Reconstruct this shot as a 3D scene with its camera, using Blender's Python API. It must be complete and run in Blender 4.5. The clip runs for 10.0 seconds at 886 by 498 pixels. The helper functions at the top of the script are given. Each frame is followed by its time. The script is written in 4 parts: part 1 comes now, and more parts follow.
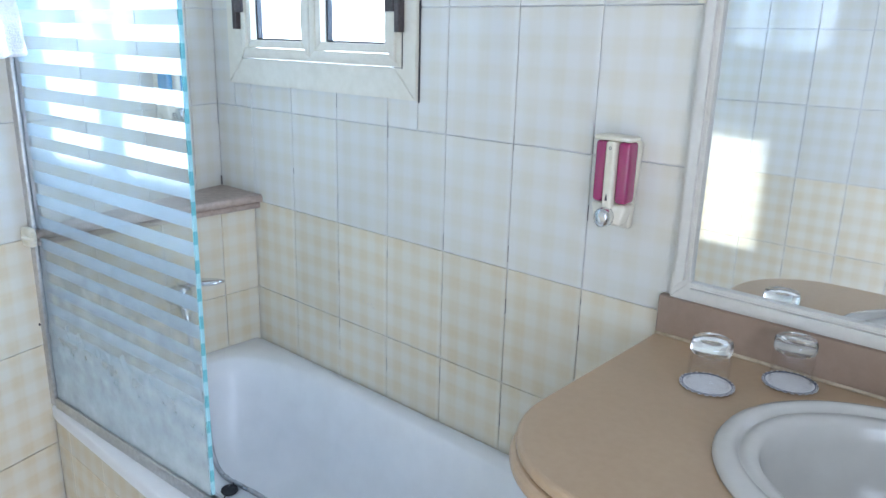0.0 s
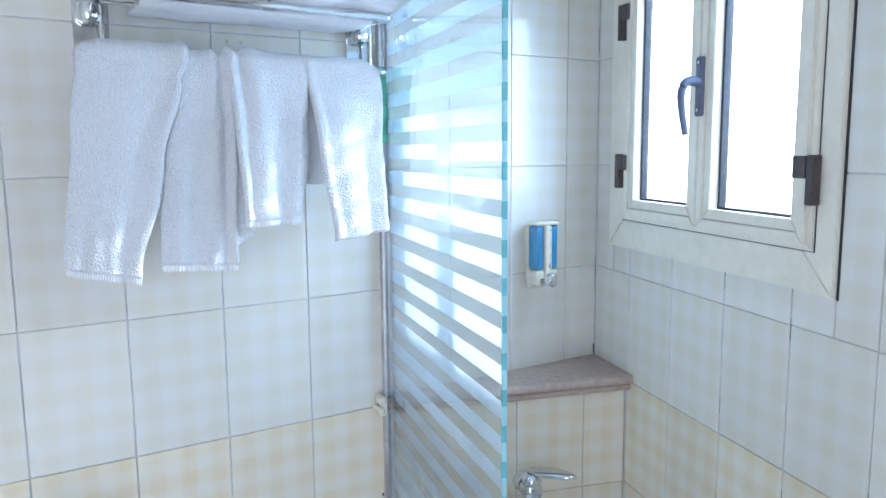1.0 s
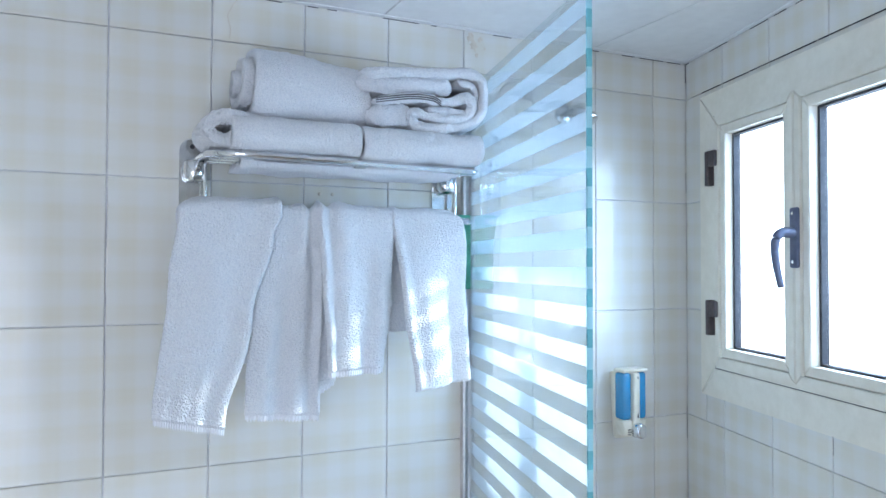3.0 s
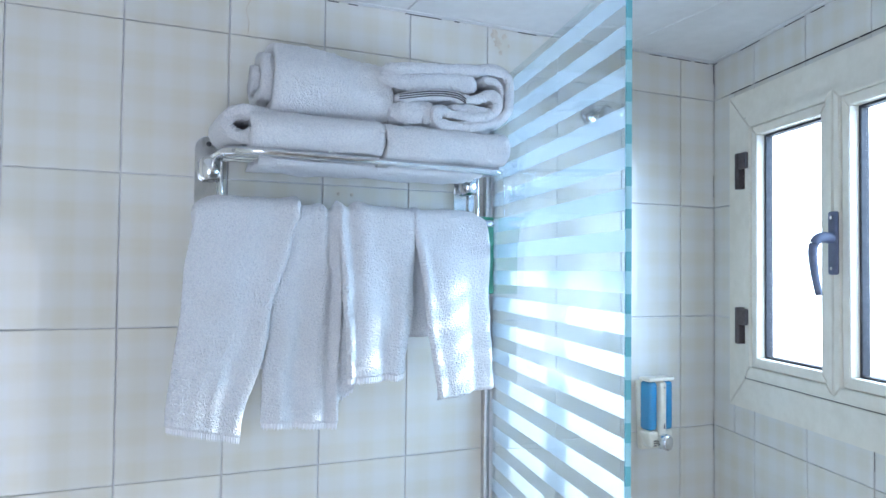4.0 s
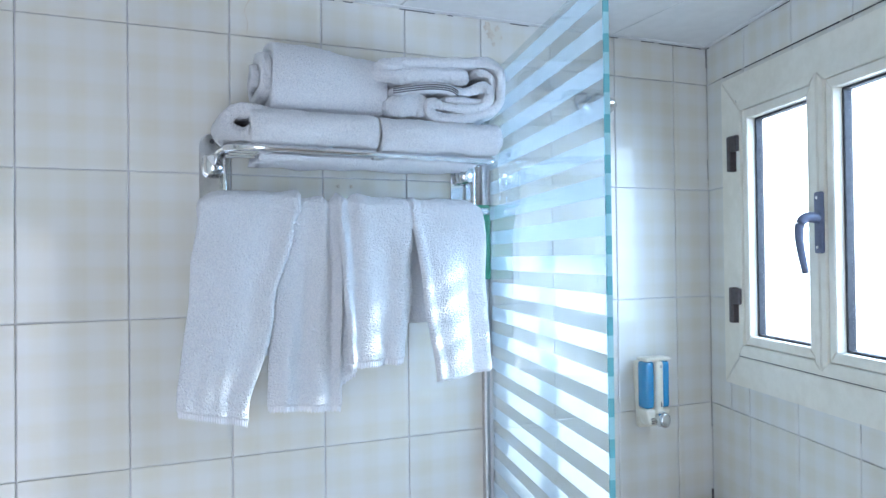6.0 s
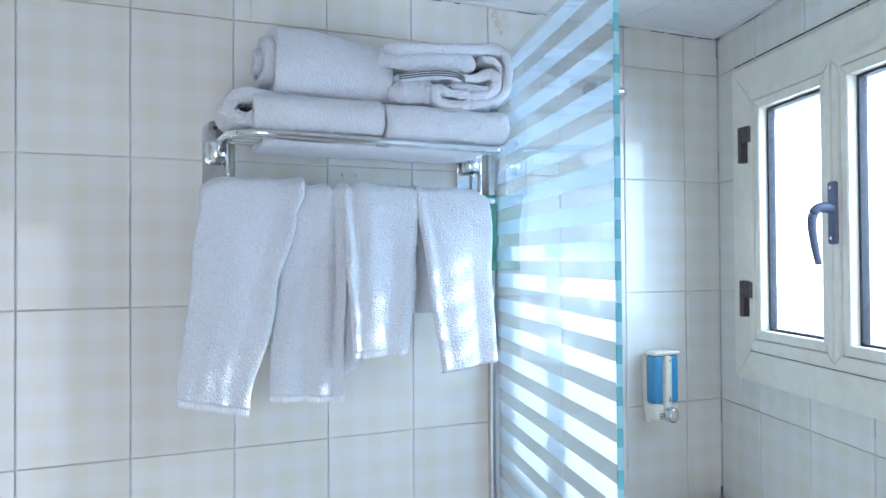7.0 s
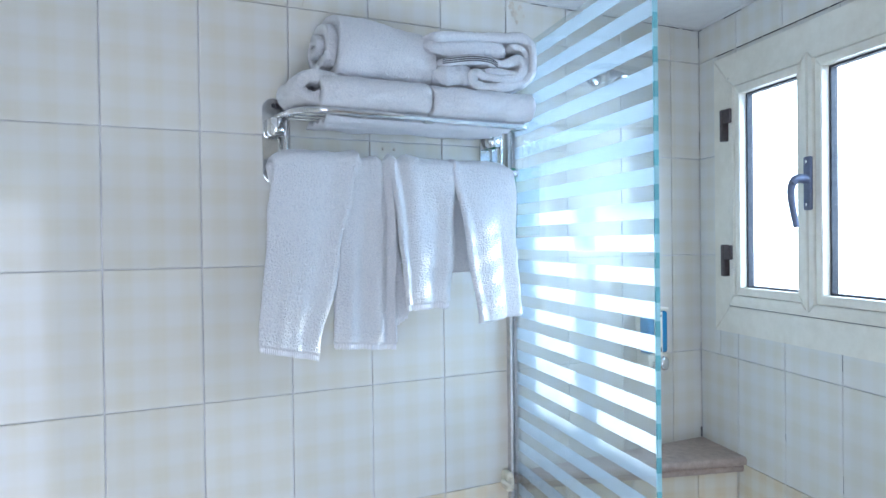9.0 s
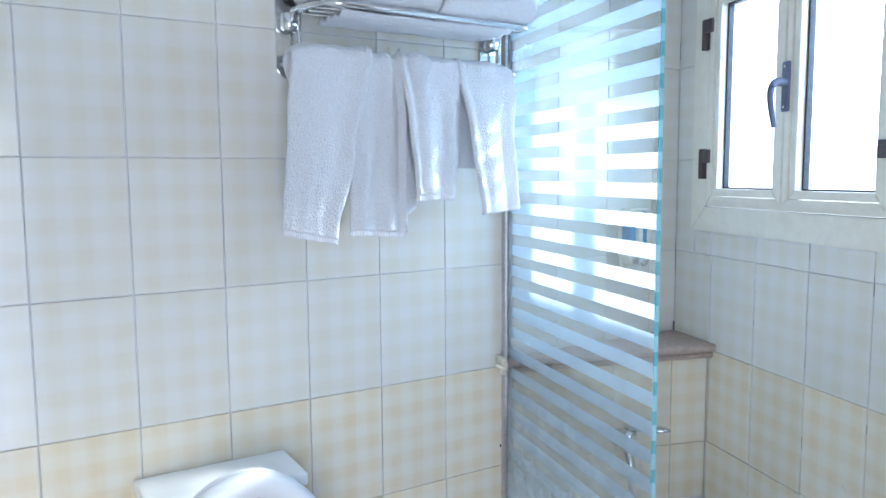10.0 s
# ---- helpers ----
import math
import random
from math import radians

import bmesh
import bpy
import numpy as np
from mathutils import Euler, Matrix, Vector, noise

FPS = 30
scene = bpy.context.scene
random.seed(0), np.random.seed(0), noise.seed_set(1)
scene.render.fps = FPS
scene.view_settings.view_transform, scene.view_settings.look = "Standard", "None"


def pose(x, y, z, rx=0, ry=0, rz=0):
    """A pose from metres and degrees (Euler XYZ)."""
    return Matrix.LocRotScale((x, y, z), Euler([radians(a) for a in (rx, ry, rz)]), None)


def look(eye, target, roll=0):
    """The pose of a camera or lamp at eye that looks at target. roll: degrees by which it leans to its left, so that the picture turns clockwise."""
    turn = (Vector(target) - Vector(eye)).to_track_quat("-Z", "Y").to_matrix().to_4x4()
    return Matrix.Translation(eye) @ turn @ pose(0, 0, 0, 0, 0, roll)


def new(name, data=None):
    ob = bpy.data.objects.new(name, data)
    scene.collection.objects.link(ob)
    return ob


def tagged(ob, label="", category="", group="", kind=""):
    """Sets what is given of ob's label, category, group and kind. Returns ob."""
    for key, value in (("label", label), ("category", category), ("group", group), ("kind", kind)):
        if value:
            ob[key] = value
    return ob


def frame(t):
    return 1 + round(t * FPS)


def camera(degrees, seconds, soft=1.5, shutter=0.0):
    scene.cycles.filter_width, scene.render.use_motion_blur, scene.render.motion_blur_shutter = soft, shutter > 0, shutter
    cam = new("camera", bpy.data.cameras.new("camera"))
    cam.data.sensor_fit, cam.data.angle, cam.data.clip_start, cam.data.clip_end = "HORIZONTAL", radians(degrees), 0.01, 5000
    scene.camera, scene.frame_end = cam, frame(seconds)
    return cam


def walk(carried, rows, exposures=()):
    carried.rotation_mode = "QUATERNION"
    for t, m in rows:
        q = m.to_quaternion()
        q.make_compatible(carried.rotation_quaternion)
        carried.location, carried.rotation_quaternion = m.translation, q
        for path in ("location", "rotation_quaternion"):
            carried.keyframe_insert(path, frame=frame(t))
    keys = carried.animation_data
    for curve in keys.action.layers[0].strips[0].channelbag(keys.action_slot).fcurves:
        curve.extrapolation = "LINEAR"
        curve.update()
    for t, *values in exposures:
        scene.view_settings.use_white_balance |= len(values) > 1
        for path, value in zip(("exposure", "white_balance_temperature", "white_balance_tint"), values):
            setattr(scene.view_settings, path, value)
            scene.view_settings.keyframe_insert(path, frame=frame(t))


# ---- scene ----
cam = camera(62.0, 10.0)
PATH = [
    (0, (1.765, -1.948, 1.429), (0.946, -0.208, 0.879), 1.5),
    (0.5, (1.668, -1.736, 1.486), (0.35, -0.298, 1.044), -0.6),
    (1, (1.631, -1.559, 1.545), (-0.054, -0.515, 1.281), -0.5),
    (1.5, (1.629, -1.515, 1.586), (-0.144, -0.606, 1.41), -0.7),
    (2, (1.647, -1.526, 1.611), (-0.149, -0.648, 1.535), -0.6),
    (2.5, (1.644, -1.547, 1.62), (-0.155, -0.674, 1.632), -0.3),
    (4, (1.552, -1.552, 1.617), (-0.265, -0.716, 1.676), 0.6),
    (4.5, (1.575, -1.562, 1.593), (-0.248, -0.742, 1.643), 0.3),
    (5, (1.608, -1.559, 1.59), (-0.219, -0.746, 1.624), -0.5),
    (5.5, (1.622, -1.553, 1.617), (-0.207, -0.744, 1.64), -0.7),
    (7, (1.596, -1.531, 1.591), (-0.243, -0.745, 1.62), -0.4),
    (7.5, (1.589, -1.665, 1.517), (-0.233, -0.842, 1.443), -0.2),
    (8, (1.583, -1.799, 1.557), (-0.198, -0.895, 1.468), -0.4),
    (8.5, (1.635, -1.824, 1.584), (-0.135, -0.894, 1.551), -0.6),
    (9, (1.685, -1.812, 1.551), (-0.085, -0.881, 1.531), -0.7),
    (9.5, (1.691, -1.895, 1.555), (-0.069, -0.944, 1.542), -0.8),
    (10, (1.718, -1.978, 1.459), (0.018, -0.943, 1.258), -0.4),
]
EXPOSURES = [(0, 1.20), (0.5, 1.12), (1.0, 1.00), (2.0, 0.88), (4.0, 0.84), (7.0, 0.84), (7.5, 0.86), (9.5, 0.84), (10, 0.94)]
walk(cam, [(t, look(eye, target, roll)) for t, eye, target, roll in PATH], EXPOSURES)

# ---- light ----
SUN_DIR = Vector((0.115, 1.0, 0.43)).normalized()      # towards the sun
world = bpy.data.worlds.new("sky")
scene.world = world
world.use_nodes = True
wn = world.node_tree
sky = wn.nodes.new("ShaderNodeTexSky")
sky.sky_type, sky.sun_disc = "NISHITA", False
sky.sun_elevation = math.asin(SUN_DIR.z)
sky.sun_rotation = math.atan2(SUN_DIR.x, SUN_DIR.y)
wn.links.new(sky.outputs[0], wn.nodes["Background"].inputs[0])
wn.nodes["Background"].inputs[1].default_value = 0.15

sun = new("sun", bpy.data.lights.new("sun", "SUN"))
sun.data.energy, sun.data.angle, sun.data.color = 5.0, radians(2.5), (1.0, 0.98, 0.95)
sun.matrix_world = Matrix.Translation((3, 4, 4)) @ SUN_DIR.to_track_quat("Z", "Y").to_matrix().to_4x4()

# The window wall's own frame: x along the wall from the corner, y out of the room, z up.
SKEW = -16.28
MW = pose(0, -0.006, 0, 0, 0, SKEW)


def at_wall(x, y, z, rx=0, ry=0, rz=0):
    return MW @ pose(x, y, z, rx, ry, rz)


sky_light = new("sky_light", bpy.data.lights.new("sky_light", "AREA"))
sky_light.data.shape, sky_light.data.size, sky_light.data.size_y = "RECTANGLE", 0.95, 0.90
sky_light.data.energy, sky_light.data.color = 15.5, (0.42, 0.665, 1.06)
sky_light.matrix_world = at_wall(0.53, 0.235, 1.72, -60, 0, 0)
sky_light.data.spread = radians(150)

# added fill light behind the camera, set in a doorway made for it
fill_light = new("fill_light", bpy.data.lights.new("fill_light", "AREA"))
fill_light.data.shape, fill_light.data.size, fill_light.data.size_y = "RECTANGLE", 0.78, 1.75
fill_light.data.energy, fill_light.data.color = 12.5, (0.745, 0.86, 1.14)
fill_light.matrix_world = at_wall(2.99, -1.45, 0.90, 90, 0, 90)


# ---- materials ----
def material(name, color=(0.8, 0.8, 0.8), rough=0.5, metal=0.0, coat=0.0):
    m = bpy.data.materials.new(name)
    m.use_nodes = True
    b = m.node_tree.nodes["Principled BSDF"]
    b.inputs["Base Color"].default_value = (*color, 1)
    b.inputs["Roughness"].default_value = rough
    b.inputs["Metallic"].default_value = metal
    b.inputs["Coat Weight"].default_value = coat
    return m, m.node_tree, b


def node(nt, kind, **values):
    n = nt.nodes.new(kind)
    for k, v in values.items():
        n.inputs[k.replace("_", " ")].default_value = v
    return n


def coords(nt, scale=(1, 1, 1)):
    tc = nt.nodes.new("ShaderNodeTexCoord")
    mp = node(nt, "ShaderNodeMapping")
    mp.inputs["Scale"].default_value = scale
    nt.links.new(tc.outputs["Object"], mp.inputs["Vector"])
    return mp.outputs["Vector"]


def math_node(nt, op, a, b=None, clamp=False):
    n = nt.nodes.new("ShaderNodeMath")
    n.operation, n.use_clamp = op, clamp
    for k, v in enumerate((a, b)):
        if v is None:
            continue
        if isinstance(v, (int, float)):
            n.inputs[k].default_value = v
        else:
            nt.links.new(v, n.inputs[k])
    return n.outputs[0]


def mix_color(nt, fac, a, b):
    n = nt.nodes.new("ShaderNodeMix")
    n.data_type = "RGBA"
    if isinstance(fac, (int, float)):
        n.inputs[0].default_value = fac
    else:
        nt.links.new(fac, n.inputs[0])
    for k, v in ((6, a), (7, b)):
        if isinstance(v, tuple):
            n.inputs[k].default_value = (*v, 1)
        else:
            nt.links.new(v, n.inputs[k])
    return n.outputs[2]


def noise_node(nt, vec, scale, detail=3.0, rough=0.55):
    n = node(nt, "ShaderNodeTexNoise", Scale=scale, Detail=detail, Roughness=rough)
    nt.links.new(vec, n.inputs["Vector"])
    return n.outputs["Fac"]


def add_bump(nt, b, height, strength, distance=0.002):
    n = node(nt, "ShaderNodeBump", Strength=strength, Distance=distance)
    nt.links.new(height, n.inputs["Height"])
    nt.links.new(n.outputs[0], b.inputs["Normal"])


def speckled(name, dark, light, scale, rough, bump=0.1, metal=0.0, coat=0.0, distance=0.001):
    m, nt, b = material(name, light, rough, metal, coat)
    v = coords(nt)
    big = noise_node(nt, v, scale * 0.12, 3)
    fine = noise_node(nt, v, scale, 4)
    both = math_node(nt, "ADD", math_node(nt, "MULTIPLY", big, 0.5), math_node(nt, "MULTIPLY", fine, 0.5))
    ramp = node(nt, "ShaderNodeMapRange")
    ramp.inputs["From Min"].default_value, ramp.inputs["From Max"].default_value = 0.38, 0.62
    nt.links.new(both, ramp.inputs["Value"])
    nt.links.new(mix_color(nt, ramp.outputs[0], dark, light), b.inputs["Base Color"])
    r = math_node(nt, "ADD", math_node(nt, "MULTIPLY", big, 0.2), rough - 0.1, True)
    nt.links.new(r, b.inputs["Roughness"])
    add_bump(nt, b, fine, bump, distance)
    return m


def tile_material(name, ground, thread, strength):
    """Glazed ceramic with a printed gingham, three bands to a tile's width; tiles lie in their own x and z."""
    m, nt, b = material(name, ground, 0.16, 0.0, 0.0)
    b.inputs["Specular IOR Level"].default_value = 0.40
    tc = nt.nodes.new("ShaderNodeTexCoord")
    sep = nt.nodes.new("ShaderNodeSeparateXYZ")
    nt.links.new(tc.outputs["Object"], sep.inputs[0])
    info = nt.nodes.new("ShaderNodeObjectInfo")
    bands = []
    for axis in (0, 2):
        w = math_node(nt, "MULTIPLY", sep.outputs[axis], 2 * math.pi / 0.0667)
        c = math_node(nt, "SINE", math_node(nt, "ADD", w, 0.9))
        wide = math_node(nt, "MULTIPLY", math_node(nt, "ADD", c, 0.55), 0.95, True)
        w2 = math_node(nt, "SINE", math_node(nt, "MULTIPLY", sep.outputs[axis], 2 * math.pi / 0.0167))
        fine = math_node(nt, "MULTIPLY", math_node(nt, "ADD", w2, 1.0), 0.5)
        bands.append(math_node(nt, "MULTIPLY", wide, math_node(nt, "ADD", math_node(nt, "MULTIPLY", fine, 0.18), 0.80)))
    plaid = math_node(nt, "MULTIPLY", math_node(nt, "ADD", bands[0], bands[1]), 0.5 * strength, True)
    # each tile lies at its own place in the cloud, so that the print fades differently
    mv = nt.nodes.new("ShaderNodeVectorMath")
    mv.operation = "ADD"
    shift = nt.nodes.new("ShaderNodeCombineXYZ")
    for k in range(3):
        nt.links.new(math_node(nt, "MULTIPLY", info.outputs["Random"], 7.0 + 5 * k), shift.inputs[k])
    nt.links.new(tc.outputs["Object"], mv.inputs[0])
    nt.links.new(shift.outputs[0], mv.inputs[1])
    cloud = noise_node(nt, mv.outputs[0], 9.0, 3)
    fade = math_node(nt, "MULTIPLY", plaid, math_node(nt, "ADD", math_node(nt, "MULTIPLY", cloud, 1.2), 0.25), True)
    col = mix_color(nt, fade, ground, thread)
    tone = math_node(nt, "ADD", math_node(nt, "MULTIPLY", info.outputs["Random"], 0.07), 0.95)
    hsv = node(nt, "ShaderNodeHueSaturation")
    nt.links.new(tone, hsv.inputs["Value"])
    nt.links.new(col, hsv.inputs["Color"])
    nt.links.new(hsv.outputs[0], b.inputs["Base Color"])
    nt.links.new(math_node(nt, "ADD", math_node(nt, "MULTIPLY", cloud, 0.10), 0.04), b.inputs["Roughness"])
    add_bump(nt, b, noise_node(nt, mv.outputs[0], 14.0, 2), 0.09, 0.004)
    return m


TILE_WHITE = tile_material("white_glazed_tile", (0.765, 0.75, 0.705), (0.71, 0.655, 0.515), 0.70)
TILE_YELLOW = tile_material("yellow_gingham_tile", (0.785, 0.735, 0.625), (0.735, 0.605, 0.40), 0.85)
GROUT = speckled("grout", (0.53, 0.52, 0.545), (0.80, 0.79, 0.80), 24, 0.85, 0.3)
PLASTER = speckled("ceiling_paint", (0.80, 0.80, 0.79), (0.86, 0.86, 0.85), 30, 0.6, 0.05)
FLOOR_TILE = speckled("floor_ceramic", (0.58, 0.54, 0.48), (0.68, 0.64, 0.58), 25, 0.3, 0.05)
BACKSPLASH = speckled("backsplash_stone", (0.33, 0.235, 0.175), (0.37, 0.265, 0.20), 70, 0.4, 0.0)
STONE = speckled("ledge_stone", (0.36, 0.275, 0.225), (0.52, 0.41, 0.35), 60, 0.42, 0.15)
COUNTER = speckled("counter_stone", (0.455, 0.320, 0.200), (0.485, 0.345, 0.220), 70, 0.36, 0.0)
ENAMEL = speckled("white_enamel", (0.80, 0.81, 0.82), (0.86, 0.87, 0.88), 12, 0.30, 0.02)
CERAMIC = speckled("bone_ceramic", (0.56, 0.545, 0.50), (0.63, 0.615, 0.565), 12, 0.22, 0.02)
PAINTED = speckled("cream_painted_aluminium", (0.75, 0.70, 0.585), (0.83, 0.785, 0.68), 35, 0.38, 0.05)
WHITE_PLASTIC = speckled("ivory_plastic", (0.75, 0.69, 0.55), (0.82, 0.77, 0.65), 60, 0.35, 0.02)
ALUMINIUM = speckled("matt_aluminium", (0.50, 0.50, 0.50), (0.66, 0.66, 0.66), 90, 0.42, 0.05, 1.0)
CHROME = speckled("chrome", (0.62, 0.64, 0.66), (0.80, 0.81, 0.82), 50, 0.11, 0.01, 1.0)
# also colours a sheet and strips that stand in for shade in gaps
DARK = speckled("dark_brown_metal_and_gaps", (0.045, 0.035, 0.035), (0.09, 0.07, 0.07), 120, 0.45, 0.1)
SLATE = speckled("slate_blue_lacquer", (0.07, 0.085, 0.14), (0.12, 0.14, 0.21), 90, 0.35, 0.05)
# also colours the black strips put in for shade in open gaps
RUBBER_AND_GAPS = speckled("black_rubber_and_gaps", (0.02, 0.02, 0.025), (0.05, 0.05, 0.055), 80, 0.6, 0.1)
GREEN = speckled("green_card", (0.02, 0.20, 0.12), (0.04, 0.28, 0.17), 70, 0.5, 0.05)
PAPER = speckled("white_paper", (0.78, 0.77, 0.77), (0.86, 0.86, 0.86), 90, 0.8, 0.2)
STEEL_HOSE = speckled("steel_hose", (0.40, 0.41, 0.43), (0.62, 0.63, 0.65), 400, 0.3, 0.3, 1.0)
MIRROR, _, _ = material("silvered_mirror", (0.90, 0.92, 0.92), 0.02, 1.0)
MIRROR_FRAME = speckled("white_lacquered_frame", (0.66, 0.63, 0.57), (0.74, 0.71, 0.65), 50, 0.35, 0.03)
STAIN = speckled("bare_plaster", (0.62, 0.54, 0.44), (0.75, 0.69, 0.59), 90, 0.9, 0.8, distance=0.004)
BLUE_SOAP, _, _b = material("blue_liquid_soap", (0.025, 0.25, 0.46), 0.12, 0.0, 0.5)
PINK_SOAP, _, _b = material("magenta_liquid_soap", (0.34, 0.035, 0.13), 0.12, 0.0, 0.5)
SEALANT = speckled("yellowed_sealant", (0.50, 0.40, 0.27), (0.70, 0.60, 0.45), 60, 0.5, 0.3)
MOULD = speckled("grey_mould", (0.13, 0.12, 0.12), (0.30, 0.28, 0.27), 90, 0.9, 0.3)
STRIPE_DARK = speckled("woven_grey_thread", (0.10, 0.10, 0.11), (0.22, 0.22, 0.23), 200, 0.9, 0.3)


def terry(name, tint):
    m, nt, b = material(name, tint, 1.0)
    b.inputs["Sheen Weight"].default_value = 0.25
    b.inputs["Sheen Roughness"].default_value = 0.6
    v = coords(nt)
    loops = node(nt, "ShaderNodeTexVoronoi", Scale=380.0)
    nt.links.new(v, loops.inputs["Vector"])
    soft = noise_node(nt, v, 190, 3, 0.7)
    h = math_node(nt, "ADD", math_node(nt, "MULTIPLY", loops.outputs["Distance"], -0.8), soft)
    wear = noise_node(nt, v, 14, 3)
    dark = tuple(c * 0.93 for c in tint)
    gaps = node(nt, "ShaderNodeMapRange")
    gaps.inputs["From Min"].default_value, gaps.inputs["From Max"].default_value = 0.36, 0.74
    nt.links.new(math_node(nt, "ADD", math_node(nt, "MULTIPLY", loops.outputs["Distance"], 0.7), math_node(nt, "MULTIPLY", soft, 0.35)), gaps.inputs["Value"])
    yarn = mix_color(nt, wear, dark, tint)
    # shade between the pile loops, painted in as a darker tint
    gap_shade = tuple(c * k for c, k in zip(tint, (0.84, 0.85, 0.875)))
    nt.links.new(mix_color(nt, gaps.outputs[0], yarn, gap_shade), b.inputs["Base Color"])
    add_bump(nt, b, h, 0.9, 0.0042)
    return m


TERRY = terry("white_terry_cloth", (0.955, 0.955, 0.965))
HEM = speckled("flat_woven_hem", (0.80, 0.80, 0.82), (0.88, 0.88, 0.90), 300, 0.95, 0.4)


def clear_glass(name, tint, gloss=1.0):
    m, nt, b = material(name)
    nt.nodes.remove(b)
    out = nt.nodes["Material Output"]
    clear = node(nt, "ShaderNodeBsdfTransparent", Color=(*tint, 1))
    shine = node(nt, "ShaderNodeBsdfGlossy", Roughness=0.03)
    face = node(nt, "ShaderNodeLayerWeight", Blend=0.5)
    fres = math_node(nt, "ADD", math_node(nt, "MULTIPLY", math_node(nt, "POWER", face.outputs["Facing"], 3.0), 0.75), 0.045)
    mix = nt.nodes.new("ShaderNodeMixShader")
    nt.links.new(math_node(nt, "MULTIPLY", fres, gloss, True), mix.inputs[0])
    nt.links.new(clear.outputs[0], mix.inputs[1])
    nt.links.new(shine.outputs[0], mix.inputs[2])
    nt.links.new(mix.outputs[0], out.inputs["Surface"])
    return m


GLASS = clear_glass("screen_glass", (0.945, 0.985, 0.99), 1.0)
TUMBLER_GLASS = clear_glass("tumbler_glass", (0.995, 0.995, 0.995), 0.32)
THICK_GLASS, _, b_thick = material("thick_tumbler_glass", (0.97, 0.98, 0.98), 0.04)
b_thick.inputs["Transmission Weight"].default_value = 1.0
WINDOW_GLASS = clear_glass("window_glass", (0.98, 0.99, 0.99), 0.6)


def frosted(name, tint, through_part, seen_part, clear_tint=None):
    """Etched film: part of the light goes straight through, the rest is scattered to both sides."""
    m, nt, b = material(name)
    nt.nodes.remove(b)
    out = nt.nodes["Material Output"]
    clear = node(nt, "ShaderNodeBsdfTransparent", Color=(*(clear_tint or tint), 1))
    scatter = node(nt, "ShaderNodeBsdfTranslucent", Color=(*tint, 1))
    back = node(nt, "ShaderNodeBsdfDiffuse", Color=(*tint, 1))
    m1, m2 = nt.nodes.new("ShaderNodeMixShader"), nt.nodes.new("ShaderNodeMixShader")
    m1.inputs[0].default_value = seen_part
    nt.links.new(scatter.outputs[0], m1.inputs[1])
    nt.links.new(back.outputs[0], m1.inputs[2])
    v = coords(nt)
    cloud = noise_node(nt, v, 30, 4)
    nt.links.new(math_node(nt, "ADD", math_node(nt, "MULTIPLY", cloud, 0.25), through_part - 0.12, True), m2.inputs[0])
    nt.links.new(m1.outputs[0], m2.inputs[1])
    nt.links.new(clear.outputs[0], m2.inputs[2])
    nt.links.new(m2.outputs[0], out.inputs["Surface"])
    return m


FROST = frosted("frosted_film", (0.845, 0.92, 0.975), 0.54, 0.22)
HAZE = frosted("lime_haze", (0.82, 0.87, 0.88), 0.62, 0.5, (1, 1, 1))
# limescale is thickest near the tub and thins out upwards
hz_nt = HAZE.node_tree
hz_mix = [n for n in hz_nt.nodes if n.type == "MIX_SHADER" and n.inputs[0].is_linked][0]
hz_tc = hz_nt.nodes.new("ShaderNodeTexCoord")
hz_sep = hz_nt.nodes.new("ShaderNodeSeparateXYZ")
hz_nt.links.new(hz_tc.outputs["Object"], hz_sep.inputs[0])
hz_map = node(hz_nt, "ShaderNodeMapRange")
hz_map.inputs["From Min"].default_value, hz_map.inputs["From Max"].default_value = 0.46, 0.92
hz_map.inputs["To Min"].default_value, hz_map.inputs["To Max"].default_value = 0.42, 1.0
hz_nt.links.new(hz_sep.outputs[2], hz_map.inputs["Value"])
hz_cloud = noise_node(hz_nt, hz_tc.outputs["Object"], 18, 5, 0.6)
hz_nt.links.new(math_node(hz_nt, "ADD", hz_map.outputs[0], math_node(hz_nt, "MULTIPLY", math_node(hz_nt, "SUBTRACT", hz_cloud, 0.35), 0.5), True), hz_mix.inputs[0])
m_edge, nt_edge, b_edge = material("green_glass_edge", (0.28, 0.76, 0.84), 0.12)
b_edge.inputs["Transmission Weight"].default_value = 0.5
GLASS_EDGE = m_edge
GLASS_EDGE_PALE, _, b_pale = material("pale_glass_edge", (0.48, 0.85, 0.92), 0.15)
b_pale.inputs["Transmission Weight"].default_value = 0.3


# ---- mesh helpers ----
def finish(name, bm, mat, smooth=False):
    me = bpy.data.meshes.new(name)
    bm.normal_update()
    bm.to_mesh(me)
    bm.free()
    me.materials.append(mat)
    if smooth:
        for p in me.polygons:
            p.use_smooth = True
    return me


def part(name, bm, mat, parent=None, label="", smooth=False, m=None):
    ob = new(name, finish(name, bm, mat, smooth))
    if parent is not None:
        ob.parent = parent
    if m is not None:
        ob.matrix_basis = m
    if label:
        tagged(ob, label)
    return ob


def thing(name, m, label, category, group="", kind=""):
    ob = new(name)
    ob.empty_display_size = 0.05
    ob.matrix_basis = m
    return tagged(ob, label, category, group, kind)


